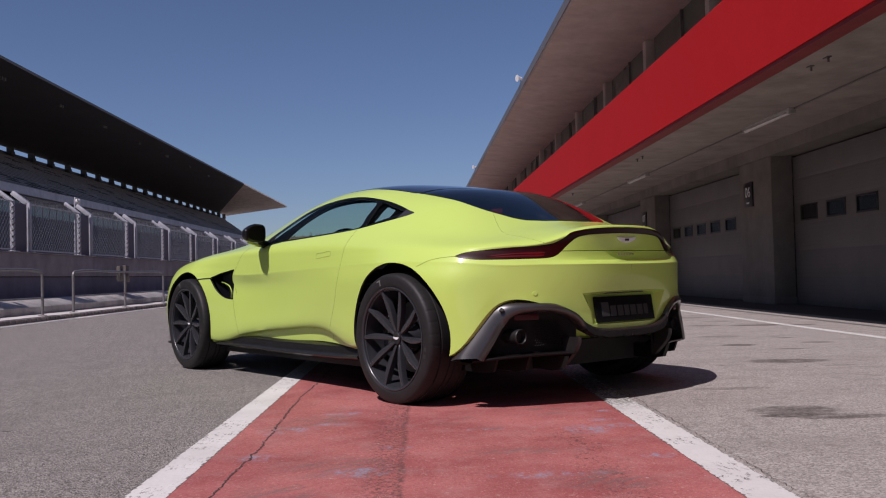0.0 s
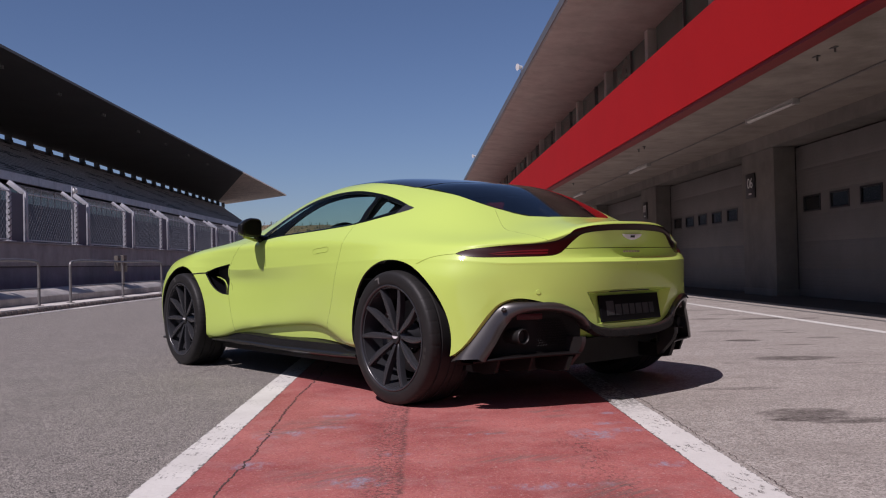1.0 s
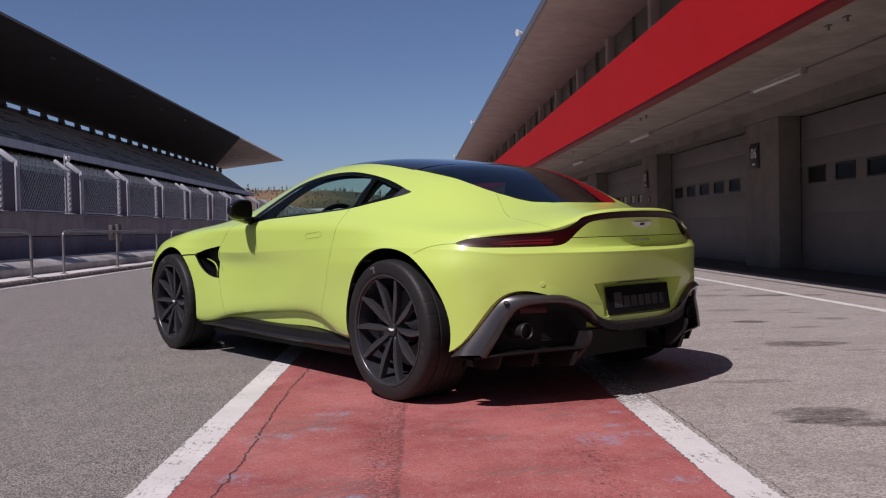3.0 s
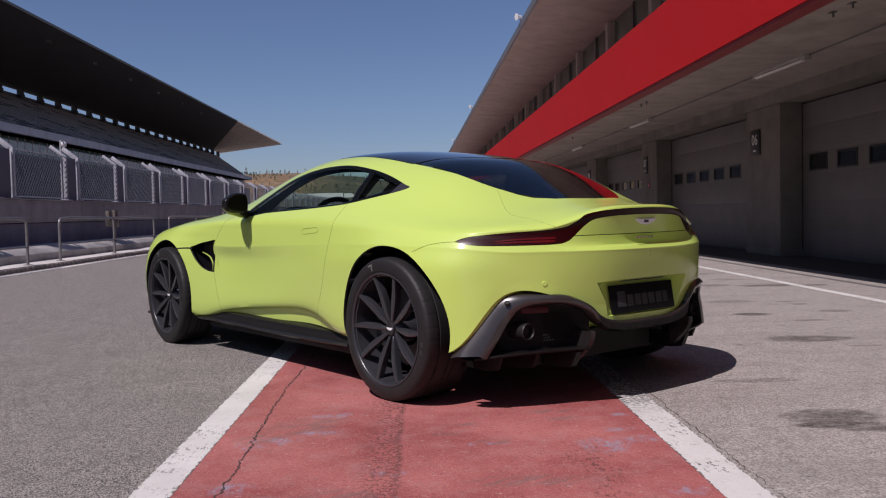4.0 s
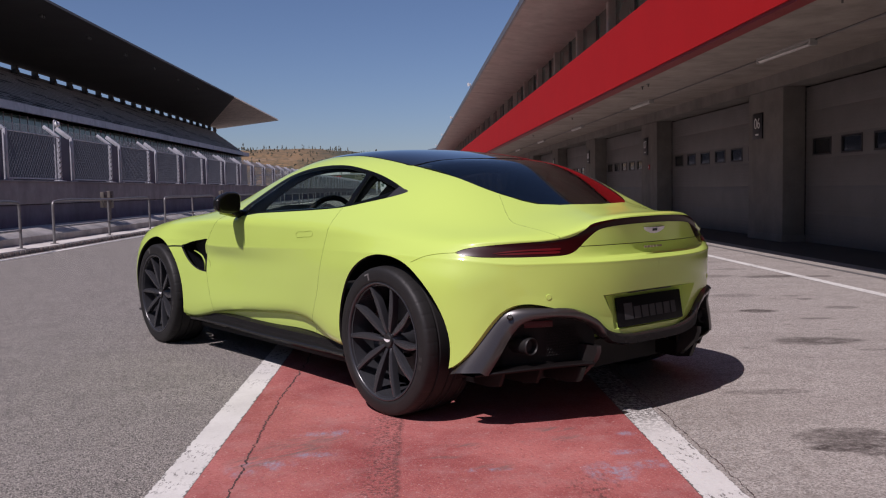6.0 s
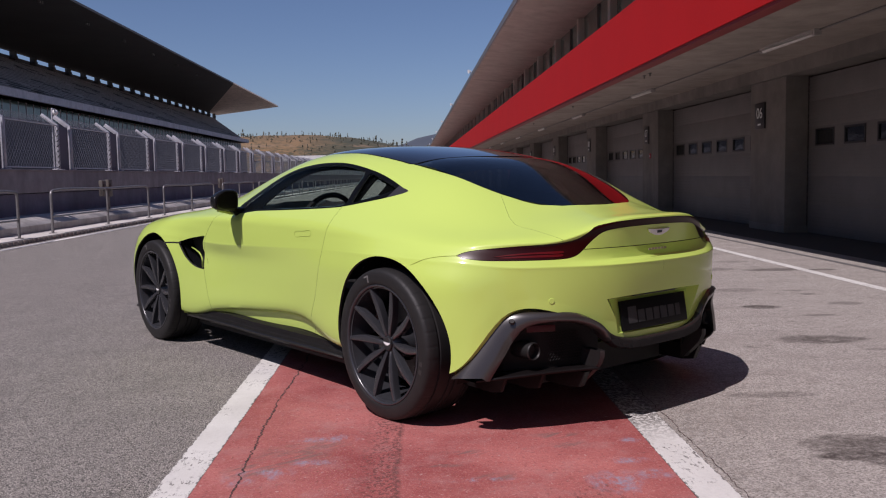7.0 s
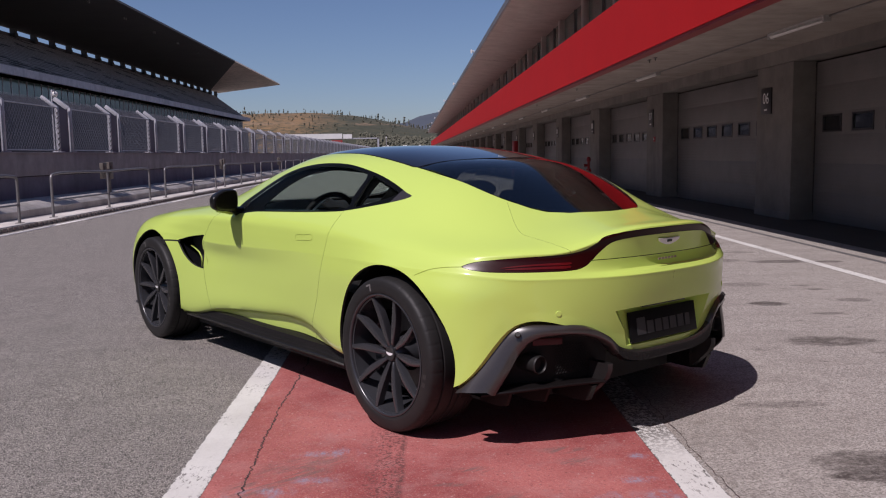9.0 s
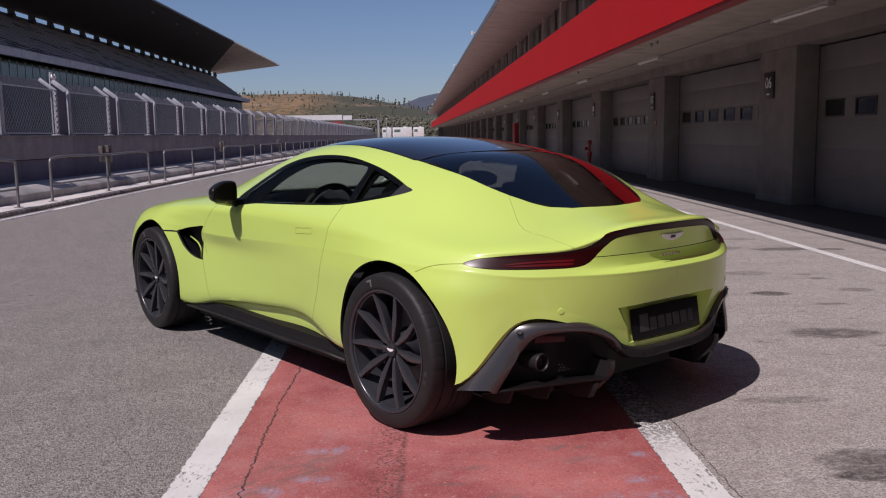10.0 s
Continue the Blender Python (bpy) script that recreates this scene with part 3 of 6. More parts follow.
def crack(name, pts, width, seed, label="jagged dark crack along the red paint"):
    """A jagged dark crack lying in the paint."""
    rnd = random.Random(seed)
    bm = bmesh.new()
    rows, jx = [], 0.0
    for p in crom(pts, 60):
        w = width * (0.25 + 1.1 * rnd.random())
        jx = jx * .6 + rnd.uniform(-.0065, .0065)
        rows.append([(p[0] + jx - w, p[1], .0046), (p[0] + jx, p[1], .0046), (p[0] + jx + w, p[1], .0046)])
    loft(bm, rows)
    for f in bm.faces:
        f.normal_update()
        if f.normal.z < 0:
            f.normal_flip()
    return tagged(link(name, bm, CRACK, sharp=0), label, "", kind="structure")


crack("crack", [(-.64, 1.2), (-.645, 2.4), (-.638, 3.2), (-.655, 3.7), (-.664, 4.1), (-.665, 4.5), (-.65, 5.3), (-.66, 6.5)], .0036, 3)
crack("crack", [(-1.9, 4.6), (-1.6, 5.3), (-1.45, 5.9), (-1.2, 6.4)], .0016, 8, "thin dark crack in the asphalt")
crack("crack", [(1.11, 2.0), (1.105, 3.2), (1.115, 4.4), (1.10, 5.6), (1.11, 7.0)], .0016, 12, "broken dark joint beside the white line")
crack("crack", [(2.1, 6.0), (2.5, 6.3), (2.9, 6.25), (3.4, 6.6), (3.9, 6.5)], .0022, 14, "thin crack across the concrete")

# ---- pit building ----
BAY, FIRST, LAST = 7.6, -5, 24
Y0, Y1 = 14.85 + BAY * FIRST - 1, 14.85 + BAY * LAST + 2
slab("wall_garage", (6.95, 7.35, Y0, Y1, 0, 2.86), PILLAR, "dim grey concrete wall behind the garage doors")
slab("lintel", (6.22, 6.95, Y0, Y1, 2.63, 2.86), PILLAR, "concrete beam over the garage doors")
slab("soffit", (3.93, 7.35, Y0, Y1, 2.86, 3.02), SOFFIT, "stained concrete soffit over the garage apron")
slab("fascia", (3.78, 3.93, Y0, Y1, 2.83, 3.93), FASCIA_RED, "long plain red balcony fascia")
slab("fascia_edge", (3.80, 3.99, Y0, Y1, 2.79, 2.83), FASCIA_SHADE, "lower edge of the red fascia, coloured darker for underside shade")
slab("upper_wall", (5.35, 5.6, Y0, Y1, 3.02, 5.69), FRAME, "upper storey wall behind the balcony")
bm = bmesh.new()
loft(bm, [[(3.08, y, 5.86), (3.04, y, 5.93), (3.06, y, 6.06), (9.0, y, 6.1), (9.0, y, 5.75), (5.15, y, 5.68)] for y in np.linspace(Y0, Y1, 14)], close=True)
bmesh.ops.recalc_face_normals(bm, faces=bm.faces)
tagged(link("canopy", bm, CANOPY, sharp=20), "wide pale concrete canopy over the upper storey", "", kind="structure")
JOINT_Y = 44.5
bm = bmesh.new()
for y in np.arange(JOINT_Y, Y1, 15.2):
    loft(bm, [[(3.085, y, 5.852), (5.14, y, 5.674)], [(3.085, y + .03, 5.852), (5.14, y + .03, 5.674)]])
tagged(link("canopy_joint", bm, LINER, sharp=0), "thin dark joints across the canopy", "", kind="structure")
slab("canopy_edge", (3.035, 3.06, Y0, Y1, 5.90, 6.10), FRAME, "thin metal edge of the canopy")
slab("rear_wall", (8.6, 9.0, Y0, Y1, 0, 5.5), STAND_WALL, "back wall of the pit building")
slab("end_wall", (5.4, 9.0, Y1, Y1 + .3, 0, 5.4), STAND_WALL, "end wall of the pit building")


def upper_window(y):
    w = thing("window", pose(5.15, y, 3.02), "dark green glazing behind the red balcony", "window", "upper windows", "structure")
    part("pane", boxed(.05, .10, .2, 4.0, 0, 2.65), DARK_GLASS, w, "", 0)
    bm = bmesh.new()
    add_box(bm, -.10, .12, 0.03, .26, 0, 2.655, .01)
    part("column", bm, COLUMN, w)
    part("mullion", boxed(.0, .10, 1.95, 2.02, 0, 2.65, .005), FRAME, w)
    part("rail", boxed(.0, .10, .30, 4.0, 1.30, 1.36, .005), FRAME, w)
    return w


WIN0 = 18.3 - 4.15 * 10
first = upper_window(WIN0)
for k in range(1, int((Y1 - WIN0) / 4.15)):
    copy_thing(first, pose(5.15, WIN0 + 4.15 * k, 3.02))


def garage_pillar(y):
    p = thing("pillar", pose(6.28, y, 0), "grey concrete pillar between garage doors", "pillar", "garage pillars", "structure")
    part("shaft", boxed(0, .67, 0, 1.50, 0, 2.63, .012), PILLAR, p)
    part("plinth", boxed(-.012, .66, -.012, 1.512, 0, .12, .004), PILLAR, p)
    return p


def garage_door(y):
    """A sectional door of ribbed panels with a row of small panes."""
    d = thing("garage_door", pose(6.68, y, 0), "closed grey ribbed garage door with small square panes", "door", "garage doors", "structure")
    wide = 6.1
    cuts = (0, .48, .95, 1.41, 1.78, 2.20, 2.60)
    for r, (z0, z1) in enumerate(zip(cuts, cuts[1:])):
        bm = bmesh.new()
        if r == 3:
            # the section that holds the panes: bars round six openings
            add_box(bm, 0, .04, 0, wide, z0 + .0006, 1.455)
            add_box(bm, 0, .04, 0, wide, 1.735, z1 - .0006)
            edges = [0.0] + [v for k in range(6) for v in (.38 + .965 * k, 1.02 + .965 * k)] + [wide]
            for a, b in zip(edges[::2], edges[1::2]):
                add_box(bm, 0, .04, a, b, 1.455, 1.735)
        else:
            add_box(bm, 0, .04, 0, wide, z0 + .0003, z1 - .0003, .0006)
            for q in range(1, 7):
                z = z0 + q * (z1 - z0) / 7
                add_box(bm, -.002, .0, .02, wide - .02, z - .006, z + .006)
        part("panel", bm, DOOR_GREY, d, "", 20)
    for k in range(6):
        a, b = .38 + .965 * k, 1.02 + .965 * k
        bm = bmesh.new()
        add_box(bm, -.008, .03, a, a + .035, 1.455, 1.735)
        add_box(bm, -.008, .03, b - .035, b, 1.455, 1.735)
        add_box(bm, -.008, .03, a, b, 1.455, 1.485)
        add_box(bm, -.008, .03, a, b, 1.705, 1.735)
        w = part("pane_frame", bm, TRIM, d, "", 0)
        part("pane", boxed(.012, .02, a + .03, b - .03, 1.48, 1.71), DOOR_PANE, w, "", 0)
    part("jamb", boxed(-.02, .06, -.03, .0, 0, 2.63), TRIM, d, "", 0)
    part("jamb", boxed(-.02, .06, wide, wide + .03, 0, 2.63), TRIM, d, "", 0)
    return d


pillar, gdoor = garage_pillar(14.85), garage_door(16.35)
for k in range(FIRST, LAST):
    if k:
        copy_thing(pillar, pose(6.28, 14.85 + BAY * k, 0))
        copy_thing(gdoor, pose(6.68, 16.35 + BAY * k, 0))


def text_mesh(body, size, name, mat, depth=.002):
    cu = bpy.data.curves.new(name, 'FONT')
    cu.body, cu.size, cu.align_x, cu.align_y, cu.extrude = body, size, 'CENTER', 'CENTER', depth
    ob = new(name, cu)
    me = bpy.data.meshes.new_from_object(ob.evaluated_get(bpy.context.evaluated_depsgraph_get()))
    bpy.data.objects.remove(ob)
    me.materials.append(mat)
    return me


def garage_sign(y, digits):
    s = thing("garage_sign", pose(6.255, y, 1.795), "black rectangular garage number sign on a pillar", "sign", "garage signs")
    part("board", boxed(0, .022, .04, .48, .01, .47, .004), SIGN_BLACK, s)
    if digits:
        t = new("number", text_mesh(digits, .27, "number", SIGN_WHITE))
        t.parent = s
        t.matrix_basis = Matrix.Translation((-.004, .26, .28)) @ Matrix(((0, 0, -1, 0), (-1, 0, 0, 0), (0, 1, 0, 0), (0, 0, 0, 1)))
    else:
        for q in (.13, .28):
            part("number_bar", boxed(-.004, 0, q, q + .10, .19, .37), SIGN_WHITE, s, "", 0)
    part("small_bar", boxed(-.004, 0, .20, .33, .075, .105), SIGN_WHITE, s, "", 0)
    return s


for k in range(-1, 8):
    garage_sign(15.63 + BAY * k, {0: "06", 1: "07"}.get(k, ""))


def ceiling_lamp(y):
    l = thing("ceiling_lamp", pose(5.2, y, 2.86), "long grey fluorescent lamp fixed under the soffit, unlit", "lamp", "soffit lamps")
    part("housing", boxed(-.055, .055, 0, 1.75, -.035, 0, .008), LAMP_BODY, l)
    bm = bmesh.new()
    loft(bm, [[(.045 * math.cos(a), y2, -.035 - .045 * math.sin(a)) for a in (math.pi * q / 8 for q in range(9))] for y2 in (.03, 1.72)])
    bmesh.ops.contextual_create(bm, geom=[e for e in bm.edges if len(e.link_faces) == 1 and abs(e.verts[0].co.y - e.verts[1].co.y) < .01])
    part("cover", bm, LAMP_DIFF, l)
    for e in (.0, 1.70):
        part("end_cap", boxed(-.05, .05, e, e + .05, -.085, -.03, .008), LAMP_BODY, l)
    return l


lamp0 = ceiling_lamp(11.42)
for k in range(-4, 22):
    if k:
        copy_thing(lamp0, pose(5.2, 11.42 + 7.6 * k, 2.86))
bm = bmesh.new()
tube(bm, [(5.23, Y0, 2.845), (5.23, Y1, 2.845)], .012, 6)
tagged(link("conduit", bm, FRAME), "thin cable conduit along the soffit", "", kind="structure")


def soffit_bracket(y):
    b = thing("soffit_bracket", pose(4.35, y, 2.86), "small rusty bracket under the soffit", "bracket", "soffit brackets")
    part("foot", boxed(-.025, .025, -.05, .05, -.012, 0, .003), FRAME, b)
    part("hook", boxed(-.010, .010, -.03, -.015, -.06, -.012, .003), FRAME, b)
    return b


br = soffit_bracket(8.6)
for y in (9.0, 16.2, 16.6, 23.8, 31.4):
    copy_thing(br, pose(4.35, y, 2.86))


def horn(y):
    h = thing("horn_speaker", pose(3.06, y, 6.10), "small white horn loudspeaker on the canopy edge", "loudspeaker", "canopy loudspeakers")
    bm = bmesh.new()
    tube(bm, [(.02, 0, .16), (-.05, -.03, .155), (-.12, -.06, .15)], [.035, .05, .10], 14)
    part("horn", bm, WHITE_PANEL, h)
    bm = bmesh.new()
    tube(bm, [(0, 0, 0), (0, 0, .20)], .02, 8)
    part("stand", bm, GALV, h)
    return h


hn = horn(24.4)
for k in range(-2, 9):
    if k:
        copy_thing(hn, pose(3.06, 24.4 + 20.4 * k, 6.10))


def hydrant():
    h = thing("fire_hydrant", pose(5.95, 30.2, 0), "red standpipe hydrant with side outlets before a garage", "hydrant")
    bm = lathe([(.001, 1.02), (.05, 1.0), (.07, .95), (.07, .86), (.045, .84), (.045, .62), (.085, .60), (.085, .44), (.055, .42), (.05, .05), (.11, .04), (.11, 0), (.001, 0)], 20)
    bmesh.ops.rotate(bm, verts=bm.verts, matrix=Matrix.Rotation(radians(90), 3, 'X'))
    part("column", bm, HYDRANT_RED, h)
    for s in (-1, 1):
        bm = bmesh.new()
        tube(bm, [(0, s * .06, .53), (-.0, s * .22, .53)], [.045, .055], 12)
        part("outlet", bm, HYDRANT_RED, h)
    bm = bmesh.new()
    tube(bm, [(-.05, 0, .72), (-.16, 0, .72)], [.04, .055], 12)
    part("valve_wheel", bm, HYDRANT_RED, h)
    return h


hydrant()
alarm = thing("alarm_box", pose(6.262, 23.1, 1.42), "small red alarm box on a pillar", "alarm")
part("case", boxed(0, .05, 0, .13, 0, .13, .008), RED_CASE, alarm)
part("button", boxed(-.012, 0, .045, .085, .045, .085, .004), SIGN_WHITE, alarm)
cab = thing("fire_cabinet", pose(6.05, 53.4, 0), "narrow red cabinet standing by a pillar", "cabinet")
part("case", boxed(0, .22, 0, 1.2, .0, 1.88, .02), RED_CASE, cab)
part("cabinet_door", boxed(-.015, 0, .08, 1.12, .15, 1.78, .01), RED_CASE, cab)

# ---- pit wall side ----
RY0, RY1 = -30.0, 250.0
slab("kerb_bed", (-7.6, -6.92, RY0, RY1, -.05, .085), KERB, "pale concrete kerb strip", .01)
bm = bmesh.new()
loft(bm, [[(x, y, z) for y in (RY0, RY1)] for x, z in ((-7.6, -.05), (-7.6, .228), (-7.612, .242), (-7.94, .362), (-7.96, .366), (-8.54, .37))])
bmesh.ops.recalc_face_normals(bm, faces=bm.faces)
tagged(link("ledge", bm, LEDGE, sharp=30), "low pale concrete ledge sloping up to the pit wall", "", kind="structure")
slab("pit_wall", (-8.95, -8.54, RY0, RY1, -.05, .84), WALL_BASE, "dark blue-grey base of the pit wall", .005)
slab("pit_wall_band", (-8.95, -8.5, RY0, RY1, .855, 1.36), WALL_DARK, "dark grey concrete upper band of the pit wall", .012)
# black slab set in the groove to stand for the shade inside it
slab("pit_wall_groove_shade", (-8.93, -8.60, RY0, RY1, .84, .855), LINER, "black fill for the shade in the pit wall groove")
slab("wall_cap", (-8.97, -8.46, RY0, RY1, 1.36, 1.385), WALL_DARK, "thin cap on the pit wall", .004)


kerb = thing("kerb", pose(-6.92, 0, 0), "row of dirty slotted kerb stones", "", kind="structure")
stone = boxed(-.004, .022, .0, .145, 0, .07, .006)
me = bpy.data.meshes.new("kerb_stone")
stone.to_mesh(me)
stone.free()
me.materials.append(KERB_STONE)
for k in range(300):
    ob = new("kerb_stone", me)
    ob.parent = kerb
    ob.location = (0, 9.0 + .205 * k, 0)
part("kerb_run", boxed(-.004, .022, 70.5, RY1, 0, .07), KERB_STONE, kerb, "", 0)["kind"] = "stuff"
part("kerb_run", boxed(-.004, .022, RY0, 8.94, 0, .07), KERB_STONE, kerb, "", 0)["kind"] = "stuff"


def hand_rail(y):
    r = thing("hand_rail", pose(-7.1, y, .085), "grey steel hand rail of three posts on the kerb", "railing", "kerb railings")
    bm = bmesh.new()
    tube(bm, crom([(0, 0, .72), (0, .02, .80), (0, .10, .835), (0, 3.15, .84), (0, 6.2, .835), (0, 6.28, .80), (0, 6.3, .72)], 5), .027, 10)
    part("top_rail", bm, RAIL_STEEL, r)
    bm = bmesh.new()
    tube(bm, [(0, 0, .33), (0, 6.3, .33)], .018, 8)
    part("mid_rail", bm, RAIL_STEEL, r)
    for k in range(3):
        bm = bmesh.new()
        tube(bm, [(0, 3.15 * k, 0), (0, 3.15 * k, .74 if k != 1 else .83)], .027, 10)
        part("post", bm, RAIL_STEEL, r)
        part("foot", boxed(-.06, .06, 3.15 * k - .06, 3.15 * k + .06, 0, .012), RAIL_STEEL, r)
    return r


rail0 = hand_rail(17.72)
for k in range(-4, 26):
    if k:
        copy_thing(rail0, pose(-7.1, 17.72 + 7.77 * k, .085))


def control_box(y):
    c = thing("control_box", pose(-7.85, y, .33), "pair of weathered beige boxes on a pole by the wall", "cabinet", "pit wall boxes")
    bm = bmesh.new()
    tube(bm, [(0, .45, 0), (0, .45, .40)], .035, 8)
    part("pole", bm, FRAME, c)
    part("case", boxed(-.05, .05, -.10, .17, .38, .78, .02), BOX_BEIGE, c)
    part("case", boxed(-.05, .05, .35, .64, .36, .80, .02), BOX_BEIGE, c)
    part("clamp", boxed(-.03, .03, .17, .35, .50, .62), TRIM, c)
    for yy in (-.06, .40):
        part("hatch", boxed(.05, .058, yy, yy + .17, .50, .70, .004), TRIM, c)
    return c


cb = control_box(22.7)
copy_thing(cb, pose(-7.85, 36.2, .33))
copy_thing(cb, pose(-7.85, 51.0, .33))


def wire_panel(width, height, pitch=.13, r=.0040):
    """Diamond wire mesh in the plane of the fence."""
    verts, faces = [], []

    def wire(y0, z0, y1, z1):
        base = len(verts)
        d = math.hypot(y1 - y0, z1 - z0)
        ny, nz = -(z1 - z0) / d * r, (y1 - y0) / d * r
        for y, z in ((y0, z0), (y1, z1)):
            verts.extend([(-r, y, z), (0, y + ny, z + nz), (r, y, z), (0, y - ny, z - nz)])
        for q in range(4):
            faces.append((base + q, base + (q + 1) % 4, base + 4 + (q + 1) % 4, base + 4 + q))

    slope = 1.15
    steps = int((width + height / slope) / pitch) + 1
    for k in range(steps):
        a = k * pitch
        y0, z0 = a, 0.0
        y1, z1 = a - height / slope, height
        if y0 > width:
            z0 = (y0 - width) * slope
            y0 = width
        if y1 < 0:
            z1 = height + y1 * slope
            y1 = 0.0
        if z1 - z0 > .02:
            wire(y0, z0, y1, z1)
            wire(width - y0, z0, width - y1, z1)
    me = bpy.data.meshes.new("wire_mesh")
    me.from_pydata(verts, [], faces)
    me.materials.append(WIRE)
    return me


def fence_panel(y):
    f = thing("fence_panel", pose(-8.62, y, 1.385), "galvanised wire debris fence panel with posts bent at the top", "fence", "debris fence")
    for k, yy in enumerate((0.0, 2.86)):
        bm = bmesh.new()
        w = .05 if k == 0 else .04
        add_box(bm, -w, w, yy - w, yy + w, 0, 1.10, .006)
        add_box(bm, -w, w, yy - w, yy + w, 0, .44, .006, Matrix.Translation((0, 0, 1.07)) @ pose(0, 0, 0, 0, -52, 0))
        part("post", bm, GALV, f)
        part("foot", boxed(-.11, .11, yy - .11, yy + .11, 0, .02, .003), GALV, f)
    wm = new("wire_mesh", wire_panel(2.78, 1.02))
    wm.parent = f
    wm.location = (.02, .04, .05)
    bm = bmesh.new()
    for z in (.05, 1.07):
        tube(bm, [(.02, .0, z), (.02, 2.86, z)], .016, 6)
    part("cross_wire", bm, GALV, f)
    oh = new("overhang", wire_panel(2.74, .40, .09, .0017))
    oh.parent = f
    oh.matrix_basis = Matrix.Translation((0, .06, 1.07)) @ pose(0, 0, 0, 0, -52, 0)
    # woven edge beside the second post
    bm = bmesh.new()
    for k in range(8):
        tube(bm, [(.03, 2.78, .06 + .125 * k), (.03, 2.90, .125 + .125 * k)], .014, 5)
    part("edge_weave", bm, TRIM, f)
    part("sheet", boxed(-.012, -.004, 2.92, 3.54, .0, 1.06), GAP_SHEET, f, "dark blue-grey sheet closing the gap", 0)
    return f


fp = fence_panel(22.75)
for k in range(-8, 44):
    if k:
        copy_thing(fp, pose(-8.62, 22.75 + 3.62 * k, 1.385))
cam_post = thing("camera_pole", pose(-8.8, 22.2, 1.385), "thin pole with a small white dome camera", "camera")
bm = bmesh.new()
tube(bm, [(0, 0, 0), (0, 0, 1.42), (0, .02, 1.50), (0, .16, 1.50)], .02, 8)
part("pole", bm, GALV, cam_post)
bm = bmesh.new()
bmesh.ops.create_uvsphere(bm, u_segments=14, v_segments=10, radius=.075, matrix=Matrix.Translation((0, .2, 1.42)))
part("dome", bm, WHITE_PANEL, cam_post)

# ---- beyond the pit wall: track side barrier and grandstand ----
slab("far_barrier", (-25.4, -25.0, -60, 240, 0, 1.15), PALE_PANEL, "pale blue-grey barrier across the track", .02)
slab("stand_base", (-31, -29.2, -60, 156, 0, 5.9), STAND_WALL, "grey concrete front of the grandstand")
slab("stand_fascia", (-31, -28.9, -60, 157, 7.35, 7.95), STAND_BAND, "pale concrete band along the grandstand")
slab("stand_recess", (-31, -30.4, -60, 156, 5.9, 7.35), STAND_WALL, "recessed storey of the grandstand")


def stand_window(y):
    w = thing("stand_window", pose(-30.35, y, 5.9), "greenish window bay of the grandstand boxes", "window", "grandstand windows", "structure")
    part("pane", boxed(.0, .05, .1, 2.6, .1, 1.4), DARK_GLASS, w, "", 0)
    for q in (0, 1.3):
        part("mullion", boxed(.0, .08, q, q + .07, 0, 1.45), STAND_BAND, w, "", 0)
    return w


sw0 = stand_window(-40)
for k in range(1, 73):
    copy_thing(sw0, pose(-30.35, -40 + 2.7 * k, 5.9))

slab("stand_parapet", (-42.0, -41.6, -60, 183, 13.0, 14.28), STAND_WALL, "low parapet along the top of the grandstand")
# tiers of seats
ROWS = 22
tiers = thing("grandstand_tier", pose(-29.2, 0, 7.95), "steep tier of dark grey grandstand seats", "grandstand", kind="structure")
rise, run = (13.95 - 7.95) / ROWS, 12.2 / ROWS
for r in range(ROWS):
    y_end = 153.5 + r * 1.45
    bm = bmesh.new()
    add_box(bm, -run * (r + 1), -run * r, -60, y_end, -.6, rise * r)
    part("step", bm, STEP_GREY, tiers, "", 0)
    bm = bmesh.new()
    rnd = random.Random(r)
    y = -60.0
    while y < y_end - 2:
        length = rnd.choice((8, 12, 18, 26))
        e = min(y + length, y_end)
        add_box(bm, -run * r - .44, -run * r - .05, y, e, rise * r, rise * r + .06)
        add_box(bm, -run * r - .40, -run * r - .34, y, e, rise * r + .02, rise * r + .15)
        y = e + rnd.choice((1.2, 1.2, 2.4))
    part("seat_row", bm, SEAT_GREY, tiers, "", 0)["kind"] = "stuff"
    # blocks of near-black seats that step back along the tier
    bm = bmesh.new()
    for k in range(13):
        y = -30 + 13.5 * k + (ROWS - r) * (.9 + .25 * (k % 3)) + rnd.uniform(-1.6, 1.6)
        for j in range(rnd.choice((0, 1, 1, 2))):
            e = y + rnd.uniform(.9, 2.6)
            if -58 < y and e < y_end - 2:
                add_box(bm, -run * r - .43, -run * r - .035, y, e, rise * r + .004, rise * r + .085)
                add_box(bm, -run * r - .42, -run * r - .32, y, e, rise * r + .03, rise * r + .19)
            y = e + rnd.uniform(.6, 2.2)
    part("dark_seat_row", bm, SEAT_DARK, tiers, "", 0)["kind"] = "stuff"


def stand_column(y):
    c = thing("stand_column", pose(-41.3, y, 7), "dark column carrying the grandstand roof", "column", "grandstand columns", "structure")
    part("shaft", boxed(-.3, .3, -.2, .2, 0, 8.4), ROOF_DARK, c, "", 0)
    part("head", boxed(-.25, .35, -.42, .42, 6.9, 7.35, .15), ROOF_DARK, c, "", 0)
    return c


sc0 = stand_column(84.2)
for k in range(-28, 22):
    if k:
        copy_thing(sc0, pose(-41.3, 84.2 + 4.85 * k, 7))
bm = bmesh.new()
front, back = 15.0, 14.75
ys = [-80, 0, 60, 120, 158]
